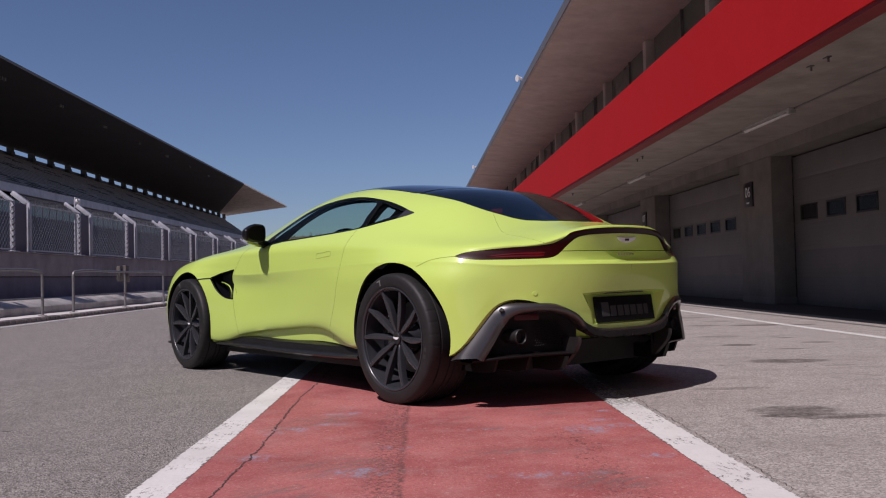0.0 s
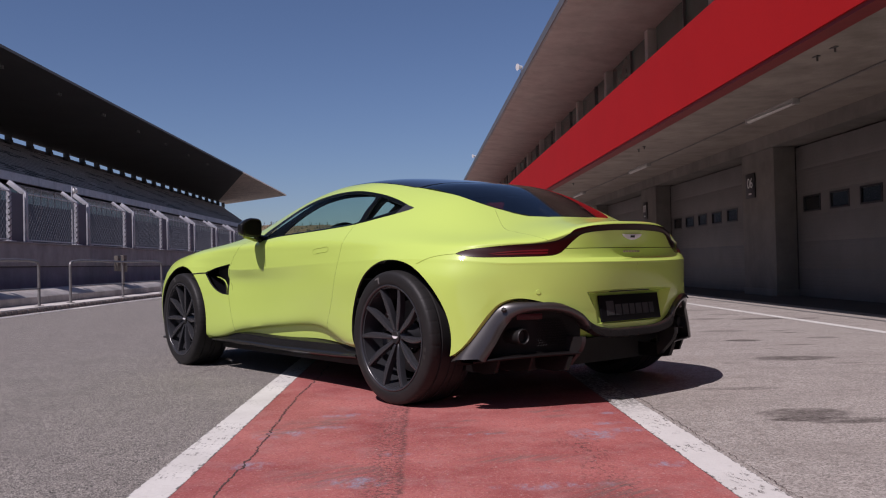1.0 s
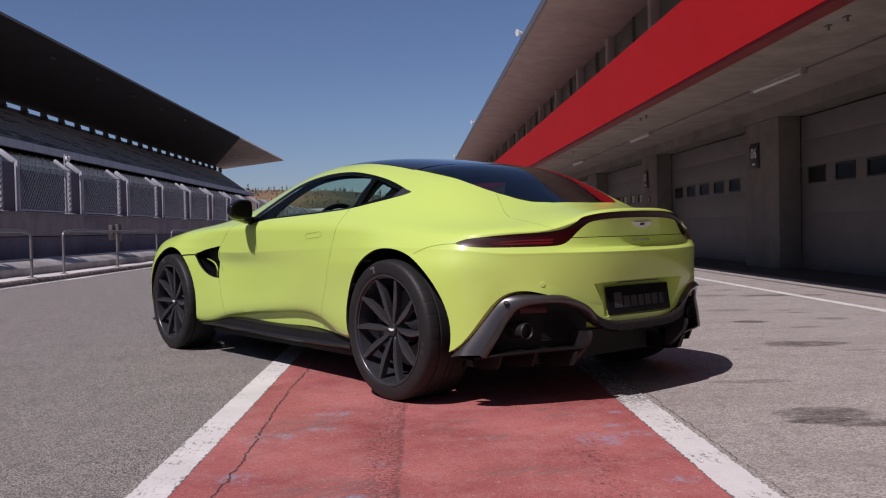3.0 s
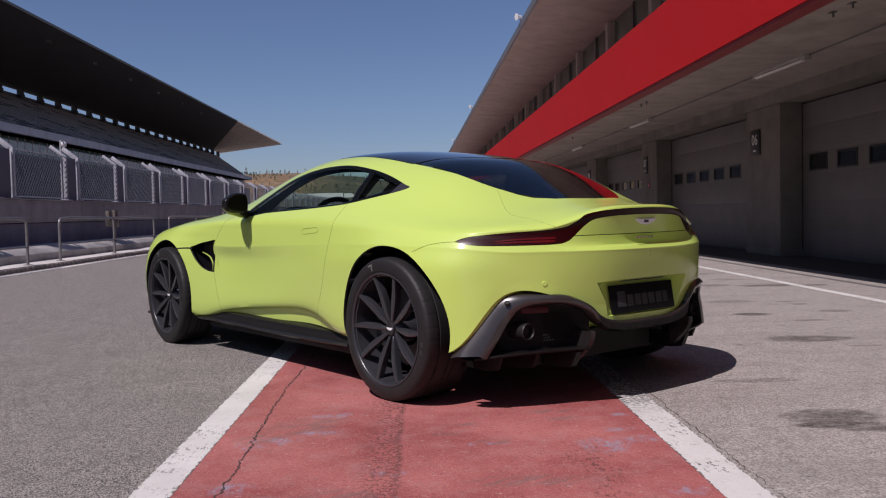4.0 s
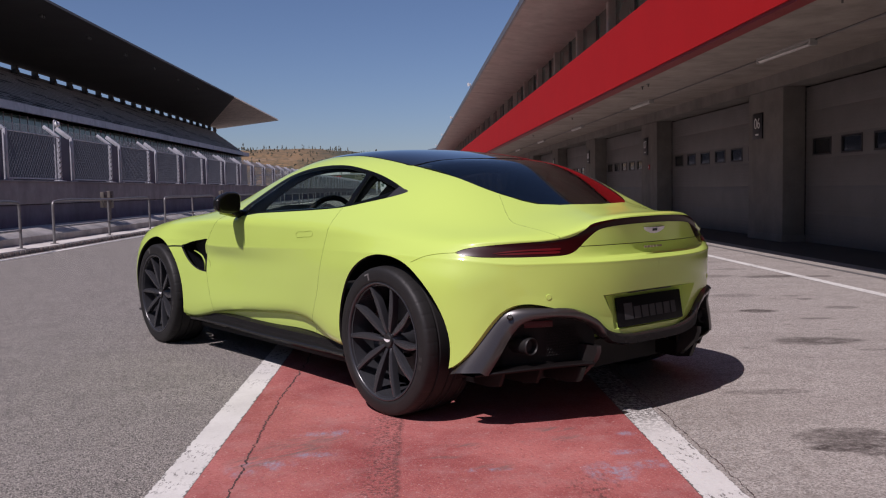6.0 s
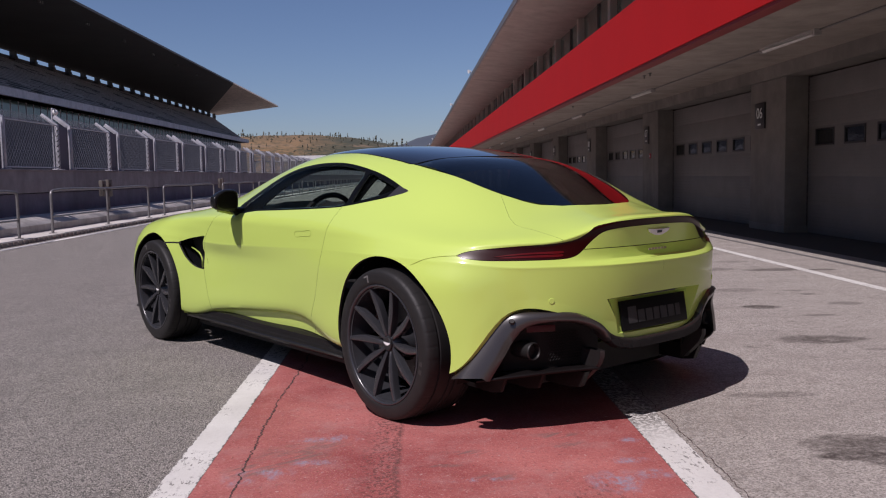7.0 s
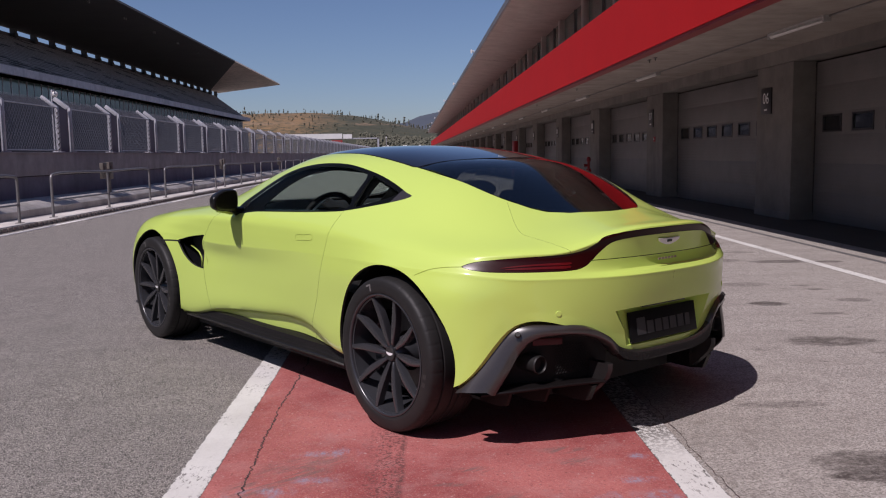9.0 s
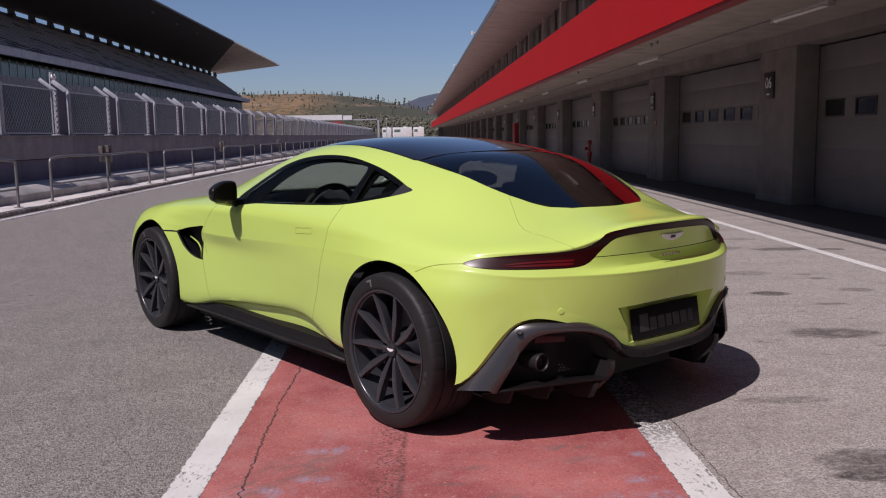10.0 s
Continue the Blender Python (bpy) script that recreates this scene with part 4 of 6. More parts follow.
def roof_section(y0, y1):
    """Outline of the roof, cut slantwise from y0 at the front edge to y1 at the back."""
    mid_y = lambda x: y0 + (y1 - y0) * (-26.0 - x) / 16.0
    return [(x, mid_y(x), z) for x, z in ((-26.0, front), (-34.0, (front + back) / 2), (-41.7, back), (-42.0, back + .2), (-42.0, back + 1.6), (-26.2, front + .30))]


loft(bm, [roof_section(y, y) for y in (-80, 0, 60, 120)] + [roof_section(131, 184)], close=True)
bmesh.ops.recalc_face_normals(bm, faces=bm.faces)
tagged(link("stand_roof", bm, ROOF_DARK, sharp=20), "broad dark grandstand roof", "", kind="structure")
# roof end past the stand; bounce light from below is put into its colour
bm = bmesh.new()
loft(bm, [roof_section(131, 184), roof_section(174, 191)], close=True)
bmesh.ops.contextual_create(bm, geom=[e for e in bm.edges if len(e.link_faces) == 1 and e.verts[0].co.y > 173 and e.verts[1].co.y > 173 and abs(e.verts[0].co.x - e.verts[1].co.x) < 20])
bmesh.ops.recalc_face_normals(bm, faces=bm.faces)
tagged(link("stand_roof_end", bm, ROOF_BOUNCE_LIT, sharp=20), "stained end of the grandstand roof, coloured lighter for ground bounce", "", kind="structure")


def roof_lamp(y):
    l = thing("roof_lamp", pose(-28.2, y, 14.94), "small lamp under the grandstand roof", "lamp", "grandstand lamps")
    for q in (-.32, .14):
        part("case", boxed(-.10, .10, q, q + .18, -.20, .04, .03), FRAME, l)
    return l


rl = roof_lamp(59.7)
for k in range(1, 7):
    copy_thing(rl, pose(-28.2, 59.7 + 9.7 * k, 14.94))

# ---- far end of the lane ----
gan = thing("start_gantry", pose(0, 190, 0), "white gantry with a banner over the track and red lights", "gantry")
part("beam", boxed(-34, -7.7, 0, .5, 4.55, 4.8), GALV, gan)
part("banner", boxed(-28.5, -15.5, -.2, -.1, 4.65, 5.75), WHITE_PANEL, gan, "white banner")
part("banner", boxed(-15.3, -13.4, -.2, -.1, 4.65, 5.6), WHITE_PANEL, gan, "white banner")
for x in (-34, -7.8):
    part("leg", boxed(x - .2, x + .2, 0, .5, 0, 4.8), GALV, gan)
for k in range(5):
    part("light_box", boxed(-17.8 + k * .48, -17.4 + k * .48, -.3, 0, 3.5, 4.35, .03), RED_CASE, gan)


def trailer(x, y, w):
    t = thing("trailer", pose(x, y, 0), "white box trailer parked at the end of the lane", "trailer", "parked trailers")
    part("box", boxed(0, w, 0, 2.4, .6, 2.95, .16), WHITE_PANEL, t)
    part("chassis", boxed(.1, w - .1, .2, 2.2, .42, .6), TRIM, t)
    for q in (.5, w - .9):
        bm = lathe([(.001, 0), (.38, 0), (.40, .04), (.40, .24), (.001, .25)], 20)
        wl = part("wheel", bm, RUBBER, t)
        wl.matrix_basis = pose(q + .2, -.02, .40)
    part("side_band", boxed(.2, w - .2, -.006, 0, .95, 1.25), LAMP_DIFF, t, "", 0)
    part("window", boxed(w * .08, w * .40, -.008, 0, 1.9, 2.5), DARK_GLASS, t, "dark window", 0)
    part("roof_vent", boxed(w * .55, w * .75, .8, 1.5, 2.95, 3.12, .03), WHITE_PANEL, t)
    return t


for x, w in ((-7.2, 2.0), (-4.9, 4.3), (-.3, 2.4)):
    trailer(x, 196, w)
pl = thing("light_pole", pose(-5.6, 176, 0), "thin pole with a small lamp head", "lamp post")
bm = bmesh.new()
tube(bm, [(0, 0, 0), (0, 0, 4.4)], [.07, .05], 8)
part("pole", bm, GALV, pl)
part("head", boxed(-.12, .12, -.12, .12, 4.4, 4.65, .03), WHITE_PANEL, pl)


# ---- hills ----
def hill(name, y, depth, x0, x1, height, mat, label, seed, nx=110, ny=14):
    bm = bmesh.new()
    rows = []
    for j in range(ny):
        v = j / (ny - 1)
        row = []
        for i in range(nx):
            x = x0 + (x1 - x0) * i / (nx - 1)
            q = noise.fractal(Vector((x * .012 + seed, v * 2.0, seed)), 1.0, 2.0, 5)
            h = height(x) * math.sin(v * math.pi / 2) ** .8 * (1 + .10 * q) + q * .8
            row.append((x, y + depth * v, max(-.3, h) - .3 * (1 - v)))
        rows.append(row)
    loft(bm, rows)
    bmesh.ops.recalc_face_normals(bm, faces=bm.faces)
    for f in bm.faces:
        if f.normal.z < 0:
            f.normal_flip()
    return tagged(link(name, bm, mat, sharp=60), label, "hill", kind="structure")


def near_height(x):
    return 14 + 16.5 / (1 + math.exp((x + 8) / 11)) + 1.6 * math.sin(x * .05)


hill("hill", 380, 260, -700, 600, near_height, hill_material(), "dry brown hillside with scrub", 2.0)
hill("far_ridge", 2600, 900, -2500, 2600, lambda x: 95 + 120 / (1 + math.exp(-(x - 60) / 90)), RIDGE, "far ridge, blue distance haze in its colour", 7.0, 90, 8)


def trees_on_hill():
    """Scattered small trees along the hill, each a thin stem and uneven clumps, and a thicket at its foot."""
    rnd = random.Random(11)
    bm = bmesh.new()
    for k in range(1500):
        lot = rnd.random()
        crest, foot = lot < .12, lot > .52
        x = rnd.uniform(-190, 100)
        v = rnd.uniform(.90, 1) if crest else rnd.uniform(.05, 1) ** 1.4
        if foot:
            x, v = -25 + 70 * rnd.random() ** 1.3, rnd.uniform(.0, .16)
        y = 380 + 260 * v
        q = noise.fractal(Vector((x * .012 + 2, v * 2.0, 2)), 1.0, 2.0, 5)
        z = near_height(x) * math.sin(v * math.pi / 2) ** .8 * (1 + .10 * q) + q * .8 - .3
        bush = foot or not crest and rnd.random() < .8
        tall = rnd.uniform(2.0, 4.5) if foot else rnd.uniform(.8, 1.8) if bush else rnd.uniform(1.4, 3.6) * (1.8 if rnd.random() < .12 else 1)
        spread = .40 if bush else rnd.uniform(.05, .14)
        tube(bm, [(x, y, z - .5), (x + rnd.uniform(-.1, .1), y, z + tall * .6)], [.06, .03], 4, 1)
        for c in range(rnd.randint(7, 11)):
            up = rnd.uniform(.10, .75) if bush else rnd.uniform(.15, 1.0)
            r = tall * (rnd.uniform(.13, .26) if bush else rnd.uniform(.07, .15))
            m = Matrix.Translation((x + rnd.uniform(-1, 1) * spread * tall * (1.2 - up), y + rnd.uniform(-.3, .3), z + tall * up))
            at = m @ pose(0, 0, 0, rnd.random() * 90, rnd.random() * 90, 0)
            vs = [bm.verts.new(at @ (Vector(p) * r) + Vector((rnd.uniform(-.4, .4), 0, rnd.uniform(-.4, .4))) * r)
                  for p in ((1, 0, 0), (-1, 0, 0), (0, 1, 0), (0, -1, 0), (0, 0, 1), (0, 0, -1))]
            for i0, i1, i2 in ((0, 2, 4), (2, 1, 4), (1, 3, 4), (3, 0, 4), (2, 0, 5), (1, 2, 5), (3, 1, 5), (0, 3, 5)):
                bm.faces.new((vs[i0], vs[i1], vs[i2]))
    return tagged(link("hill_trees", bm, [LEAF, BARK], sharp=0), "scattered dark scrub and thin trees on the hillside", "trees", kind="stuff")


trees_on_hill()

# ---- the car: x ahead from the rear axle, y to its left, z up from the ground ----
CAR_AT = pose(0.608, 4.751, 0, 0, 0, 127.44)


# belts of the body from the skirt up to the middle line of the roof; each runs from the nose round the left side to the tail
X_SIDE = (3.10, 2.70, 2.28, 1.85, 1.35, 0.85, 0.42, 0.0)


def belt(nose, ys, zs, tail):
    return [*nose, *[(x, y, z) for x, y, z in zip(X_SIDE, ys, zs)], *tail]


BELTS = [
    belt([(3.47, 0, .20), (3.41, .45, .20), (3.27, .79, .20)],
         (.90, .93, .866, .826, .818, .824, .888, .940), (.20, .21, .222, .264, .271, .282, .262, .23),
         [(-.440, .893, .285), (-.577, .7165, .52), (-.695, .539, .515), (-.760, .275, .387), (-.772, 0, .368)]),
    belt([(3.51, 0, .31), (3.44, .47, .31), (3.295, .81, .31)],
         (.915, .948, .880, .842, .832, .838, .893, .950), (.31, .32, .228, .288, .334, .352, .268, .33),
         [(-.430, .897, .365), (-.5775, .7168, .55), (-.696, .539, .548), (-.763, .30, .46), (-.778, 0, .445)]),
    belt([(3.52, 0, .33), (3.45, .47, .33), (3.30, .81, .33)],
         (.92, .952, .893, .868, .860, .866, .916, .953), (.33, .34, .238, .303, .350, .371, .284, .36),
         [(-.428, .898, .38), (-.5777, .7168, .56), (-.696, .539, .555), (-.765, .30, .47), (-.780, 0, .455)]),
    belt([(3.55, 0, .47), (3.47, .47, .47), (3.29, .82, .48)],
         (.927, .955, .905, .868, .867, .883, .926, .968), (.49, .51, .50, .50, .50, .515, .53, .53),
         [(-.405, .909, .52), (-.579, .717, .602), (-.700, .536, .595), (-.782, .30, .575), (-.800, 0, .572)]),
    belt([(3.54, 0, .56), (3.45, .46, .57), (3.25, .80, .59)],
         (.91, .95, .90, .864, .868, .886, .925, .966), (.61, .64, .63, .63, .63, .64, .65, .655),
         [(-.40, .900, .645), (-.582, .714, .65), (-.707, .529, .65), (-.791, .30, .642), (-.811, 0, .64)]),
    belt([(3.51, 0, .61), (3.41, .45, .62), (3.20, .785, .65)],
         (.885, .925, .893, .884, .882, .888, .913, .945), (.68, .725, .72, .70, .71, .725, .735, .74),
         [(-.395, .868, .730), (-.586, .709, .708), (-.713, .523, .706), (-.797, .30, .705), (-.818, 0, .704)]),
    belt([(3.49, 0, .63), (3.39, .44, .64), (3.18, .77, .67)],
         (.87, .91, .887, .88, .88, .885, .907, .93), (.70, .755, .755, .755, .755, .757, .763, .765),
         [(-.385, .857, .755), (-.575, .70, .738), (-.690, .53, .735), (-.752, .30, .727), (-.770, 0, .725)]),
    belt([(3.47, 0, .65), (3.36, .43, .66), (3.15, .75, .69)],
         (.845, .89, .88, .876, .876, .882, .90, .915), (.73, .785, .80, .805, .805, .80, .795, .79),
         [(-.375, .838, .782), (-.555, .685, .782), (-.665, .52, .79), (-.762, .27, .848), (-.790, 0, .860)]),
    belt([(3.45, 0, .66), (3.33, .42, .67), (3.12, .73, .71)],
         (.81, .86, .862, .868, .868, .875, .888, .89), (.755, .815, .84, .855, .855, .85, .84, .825),
         [(-.375, .812, .803), (-.562, .675, .803), (-.675, .51, .812), (-.768, .27, .884), (-.803, 0, .896)]),
    belt([(3.40, 0, .68), (3.26, .36, .69), (3.02, .64, .745)],
         (.72, .785, .80, .815, .83, .835, .82, .775), (.785, .845, .875, .893, .905, .912, .925, .90),
         [(-.335, .672, .864), (-.48, .545, .862), (-.575, .415, .872), (-.655, .22, .902), (-.685, 0, .908)]),
    belt([(3.20, 0, .755), (3.05, .28, .765), (2.92, .48, .80)],
         (.52, .62, .66, .655, .595, .575, .572, .53), (.79, .865, .905, .985, 1.115, 1.165, 1.125, 1.055),
         [(-.22, .425, .995), (-.36, .33, .95), (-.44, .235, .94), (-.475, .12, .94), (-.48, 0, .94)]),
    belt([(2.95, 0, .82), (2.90, .16, .825), (2.84, .27, .835)],
         (.32, .44, .49, .53, .47, .455, .44, .40), (.80, .875, .915, 1.05, 1.195, 1.225, 1.185, 1.10),
         [(-.16, .32, 1.045), (-.25, .24, 1.02), (-.31, .165, 1.0), (-.335, .08, .995), (-.34, 0, .995)]),
    belt([(2.80, 0, .85), (2.78, 0, .852), (2.75, 0, .855)],
         (0, 0, 0, 0, 0, 0, 0, 0), (.86, .885, .925, 1.085, 1.235, 1.258, 1.215, 1.135),
         [(-.08, 0, 1.11), (-.13, 0, 1.09), (-.17, 0, 1.075), (-.19, 0, 1.065), (-.20, 0, 1.06)]),
]


def between(a, b, f, tail):
    """A belt between two others, with its own points at the tail."""
    return [tuple(p + (q - p) * f for p, q in zip(u, v)) for u, v in zip(a, b)][:-len(tail)] + tail


# the sharp edge of the ledge under the tail lamp
EDGE = BELTS[5][-4:]
BELTS.insert(5, between(BELTS[4], BELTS[5], .80, [(x + .0008, y + .0004, z - .011) for x, y, z in EDGE]))
BELTS.insert(7, between(BELTS[6], BELTS[7], .25, [tuple(p + (q - p) * .25 for p, q in zip(u, v)) for u, v in zip(EDGE, BELTS[7][-4:])]))
# the middle line keeps to its own places along the car
MID_X = (2.80, 2.78, 2.75, 2.70, 2.60, 2.28, 1.85, 1.35, 0.85, 0.42, 0.0, -0.08, -0.13, -0.17, -0.19, -0.20)
BELTS[-1] = [(x, 0, p[2]) for x, p in zip(MID_X, BELTS[-1])]


def flip(p):
    return (p[0], -p[1], p[2])


def body_grid(nu=8, nv=5):
    """The left half of the body's skin as rows of points, from the skirt to the middle line."""
    rows = []
    for b in BELTS[:5]:
        rows.append(crom(b, nu, (flip(b[1]), flip(b[-2])), BELTS[4]))
    for b in BELTS[5:-1]:
        rows.append(crom(b, nu, (flip(b[1]), flip(b[-2]))))
    rows.append(crom(BELTS[-1], nu))
    rows = np.array(rows)
    cols = []
    for j in range(rows.shape[1]):
        c = rows[:, j]
        cols.append(crom(c, nv, (2 * c[0] - c[1], flip(c[-2]))))
    return np.array(cols)          # [along, up, xyz]


def body_solid(name, shrink=0.0):
    g = body_grid()
    bm = bmesh.new()
    na, nu = g.shape[:2]
    left = [[bm.verts.new(g[i, k]) for k in range(nu)] for i in range(na)]
    right = [[None] * nu for i in range(na)]
    for i in range(na):
        for k in range(nu):
            on_axis = abs(g[i, k][1]) < 1e-6
            right[i][k] = left[i][k] if on_axis else bm.verts.new(flip(g[i, k]))
    for i in range(na - 1):
        for k in range(nu - 1):
            for side, order in ((left, 1), (right, -1)):
                q = [side[i][k], side[i][k + 1], side[i + 1][k + 1], side[i + 1][k]]
                q = list(dict.fromkeys(q))
                if len(q) > 2:
                    try:
                        bm.faces.new(q[::order])
                    except ValueError:
                        pass
    # floor between the two skirts
    for i in range(na - 1):
        q = list(dict.fromkeys([left[i][0], left[i + 1][0], right[i + 1][0], right[i][0]]))
        if len(q) > 2:
            bm.faces.new(q)
    bmesh.ops.remove_doubles(bm, verts=bm.verts, dist=1e-5)
    bmesh.ops.recalc_face_normals(bm, faces=bm.faces)
    for f in bm.faces:
        f.smooth = True
    me = bpy.data.meshes.new(name)
    bm.to_mesh(me)
    bm.free()
    return me


def prism(outline, axis, lo, hi, keep=1):
    """A solid block with the outline in the two other axes, from lo to hi along axis."""
    bm = bmesh.new()

    def at(p, h):
        return {"y": (p[0], h, p[1]), "z": (p[0], p[1], h), "x": (h, p[0], p[1])}[axis]

    a = [bm.verts.new(at(p, lo)) for p in outline]
    b = [bm.verts.new(at(p, hi)) for p in outline]
    n = len(a)
    bm.faces.new(a)
    bm.faces.new(b[::-1])
    for k in range(n):
        bm.faces.new((a[k], b[k], b[(k + 1) % n], a[(k + 1) % n]))
    bmesh.ops.recalc_face_normals(bm, faces=bm.faces)
    bmesh.ops.triangulate(bm, faces=[f for f in bm.faces if len(f.verts) > 4])
    for f in bm.faces:
        f.material_index = keep
    return bm


def smooth_ring(pts, n=5):
    p = list(pts)
    out = crom(p + [p[0]], n, (p[-1], p[1]))[:-1]
    return [tuple(q) for q in out]


def grown(ring, d):
    """The closed outline, pushed outwards by d."""
    p = np.array(ring)
    area = np.sum(p[:, 0] * np.roll(p[:, 1], -1) - np.roll(p[:, 0], -1) * p[:, 1])
    t = np.roll(p, -1, 0) - np.roll(p, 1, 0)
    t /= np.maximum(np.linalg.norm(t, axis=1, keepdims=True), 1e-6)
    nrm = np.stack([t[:, 1], -t[:, 0]], 1) * (1 if area > 0 else -1)
    return [tuple(q) for q in p + nrm * d]


def cut(me, cutters, op):
    """The mesh me joined with the bmesh cutters by a boolean; op DIFFERENCE or INTERSECT."""
    ob = new("blank", me)
    made = []
    for bm in cutters:
        c = bpy.data.meshes.new("cutter")
        bm.to_mesh(c)
        bm.free()
        co = new("cutter", c)
        made.append(co)
        mod = ob.modifiers.new("cut", 'BOOLEAN')
        mod.operation, mod.object, mod.solver = op, co, 'EXACT'
    dg = bpy.context.evaluated_depsgraph_get()
    out = bpy.data.meshes.new_from_object(ob.evaluated_get(dg))
    for o in [ob] + made:
        bpy.data.objects.remove(o)
    return out


def skin(me, thickness=0.012, even=0):
    """The outer skin of a cut solid as a thin panel."""
    bm = bmesh.new()
    bm.from_mesh(me)
    bmesh.ops.delete(bm, geom=[f for f in bm.faces if f.material_index != 0], context='FACES')
    bmesh.ops.delete(bm, geom=[v for v in bm.verts if not v.link_faces], context='VERTS')
    for f in bm.faces:
        f.smooth = True
    if even:
        # one even surface through the panel
        p = np.array([v.co for v in bm.verts])
        terms = lambda x, y: np.stack([x ** 0, x, x * x, x ** 3, y * y, x * y * y, x * x * y * y, y ** 4, x * y ** 4], 1)
        k = np.linalg.lstsq(terms(p[:, 0], p[:, 1]), p[:, 2], rcond=None)[0]
        for v, z in zip(bm.verts, terms(p[:, 0], p[:, 1]) @ k):
            v.co.z = z
    return thicken(bm, thickness)


car = thing("sports_car", CAR_AT, "lime green two-door sports coupe parked across the painted red strip", "car")
SOLID = body_solid("body_solid")
SOLID.materials.append(PAINT)
SOLID.materials.append(LINER)

# outlines in side view (x, z)
DOOR = smooth_ring([(1.80, .886), (1.875, .83), (1.95, .75), (1.985, .68), (2.005, .60), (2.01, .53), (1.985, .43), (1.945, .33), (1.92, .262),
                    (1.60, .248), (1.20, .240), (.80, .240), (.735, .33), (.64, .49), (.588, .63), (.552, .745), (.526, .85), (.512, .925), (.518, .962), (.60, .962),
                    (.74, .955), (1.07, .942), (1.38, .932), (1.57, .915), (1.70, .897)], 4)
DLO = smooth_ring([(1.625, .893), (1.66, .93), (1.60, 1.015), (1.50, 1.092), (1.36, 1.138), (1.17, 1.163), (.98, 1.170), (.80, 1.163), (.62, 1.138),
                   (.45, 1.104), (.31, 1.066), (.21, 1.034), (.16, 1.018), (.17, 1.010), (.24, .990), (.36, .967), (.50, .945), (.74, .930),
                   (1.07, .917), (1.38, .906)], 4)
DOOR_GLASS = smooth_ring([(1.60, .907), (1.622, .94), (1.565, 1.02), (1.47, 1.087), (1.34, 1.127), (1.17, 1.151), (.98, 1.158), (.80, 1.152), (.66, 1.132), (.578, 1.115),
                          (.553, 1.09), (.53, 1.02), (.503, .962), (.52, .952), (.74, .938), (1.07, .925), (1.38, .914)], 4)
QUARTER = smooth_ring([(.525, 1.104), (.45, 1.090), (.37, 1.068), (.29, 1.046), (.25, 1.030), (.275, 1.012), (.37, .984), (.452, .964), (.468, .968), (.492, 1.02)], 4)
VENT = smooth_ring([(2.335, .684), (2.26, .703), (2.19, .717), (2.08, .731), (1.97, .740), (1.975, .732), (2.008, .662), (1.985, .620), (1.962, .580), (1.966, .548), (1.982, .534), (2.085, .534), (2.17, .556), (2.25, .60), (2.31, .655)], 4)
HANDLE = smooth_ring([(.856, .803), (.846, .812), (.77, .817), (.695, .822), (.682, .815), (.682, .802), (.695, .795), (.77, .790), (.846, .786), (.856, .793)], 4)
# outlines from above (x, y), left half from front to back
REAR_HALF = [(.319, .4955), (.27, .4965), (.19, .495), (.084, .487), (-.079, .459), (-.213, .411), (-.308, .362), (-.368, .315), (-.430, .235), (-.466, .11)]
ROOF_HALF = [(1.33, .20), (1.31, .36), (1.27, .43), (1.10, .457), (.84, .475), (.60, .492), (.40, .4975), (.335, .498), (.312, .484), (.277, .33), (.257, .17)]
SCREEN_HALF = [(1.32, .43), (1.60, .475), (1.90, .535), (2.15, .585), (2.26, .50), (2.34, .28)]


def both(half, first=None, last=None):
    """A closed outline from its left half."""
    h = ([(first, 0.0)] if first is not None else []) + half + ([(last, 0.0)] if last is not None else [])
    dense = [tuple(p) for p in crom([(x, y) for x, y in h], 4)]
    return dense + [(x, -y) for x, y in dense[::-1] if abs(y) > 1e-6]


REAR_GLASS_TOP = both([(.248, .17), (.268, .33), (.306, .474)] + REAR_HALF, .235, -.474)
ROOF_TOP = both(ROOF_HALF, 1.335, .244)
SCREEN = both(SCREEN_HALF, 1.345, 2.36)
TAILGATE = both([(-.219, .415), (-.294, .461), (-.364, .505), (-.415, .531), (-.453, .542), (-.539, .529), (-.647, .510), (-.72, .49), (-1.0, .49)])
# front edge of the tailgate follows the glass
TAILGATE = [p for p in TAILGATE if p[1] > 0] + [p for p in TAILGATE if p[1] < 0] + \
           [(x - .006, y) for x, y in [(-.308, -.362), (-.368, -.315), (-.430, -.235), (-.466, -.11), (-.474, 0), (-.466, .11), (-.430, .235), (-.368, .315), (-.308, .362)]]
# tail lamp seen from behind (y, z)
LAMP_UP = [(.846, .757), (.807, .773), (.725, .785), (.63, .793), (.55, .797), (.495, .802), (.44, .814), (.405, .834), (.364, .860), (.30, .876), (.18, .886), (0, .890)]
LAMP_LOW = [(.83, .747), (.79, .739), (.712, .736), (.607, .736), (.53, .737), (.475, .742), (.435, .757), (.372, .809), (.325, .840), (.255, .853), (.05, .861), (0, .861)]
up, low = [tuple(p) for p in crom(LAMP_UP, 3)], [tuple(p) for p in crom(LAMP_LOW, 3)]
LAMP = up + [(-y, z) for y, z in up[::-1][1:]] + [(-y, z) for y, z in low] + low[::-1][1:]
STRIPS = ([(.745, .7515), (.70, .7600), (.62, .7660), (.53, .7685), (.50, .7670), (.503, .7615), (.62, .7600), (.70, .7550)],
          [(.735, .7470), (.70, .7510), (.62, .7545), (.53, .7560), (.508, .7550), (.510, .7490), (.62, .7470), (.70, .7455)])
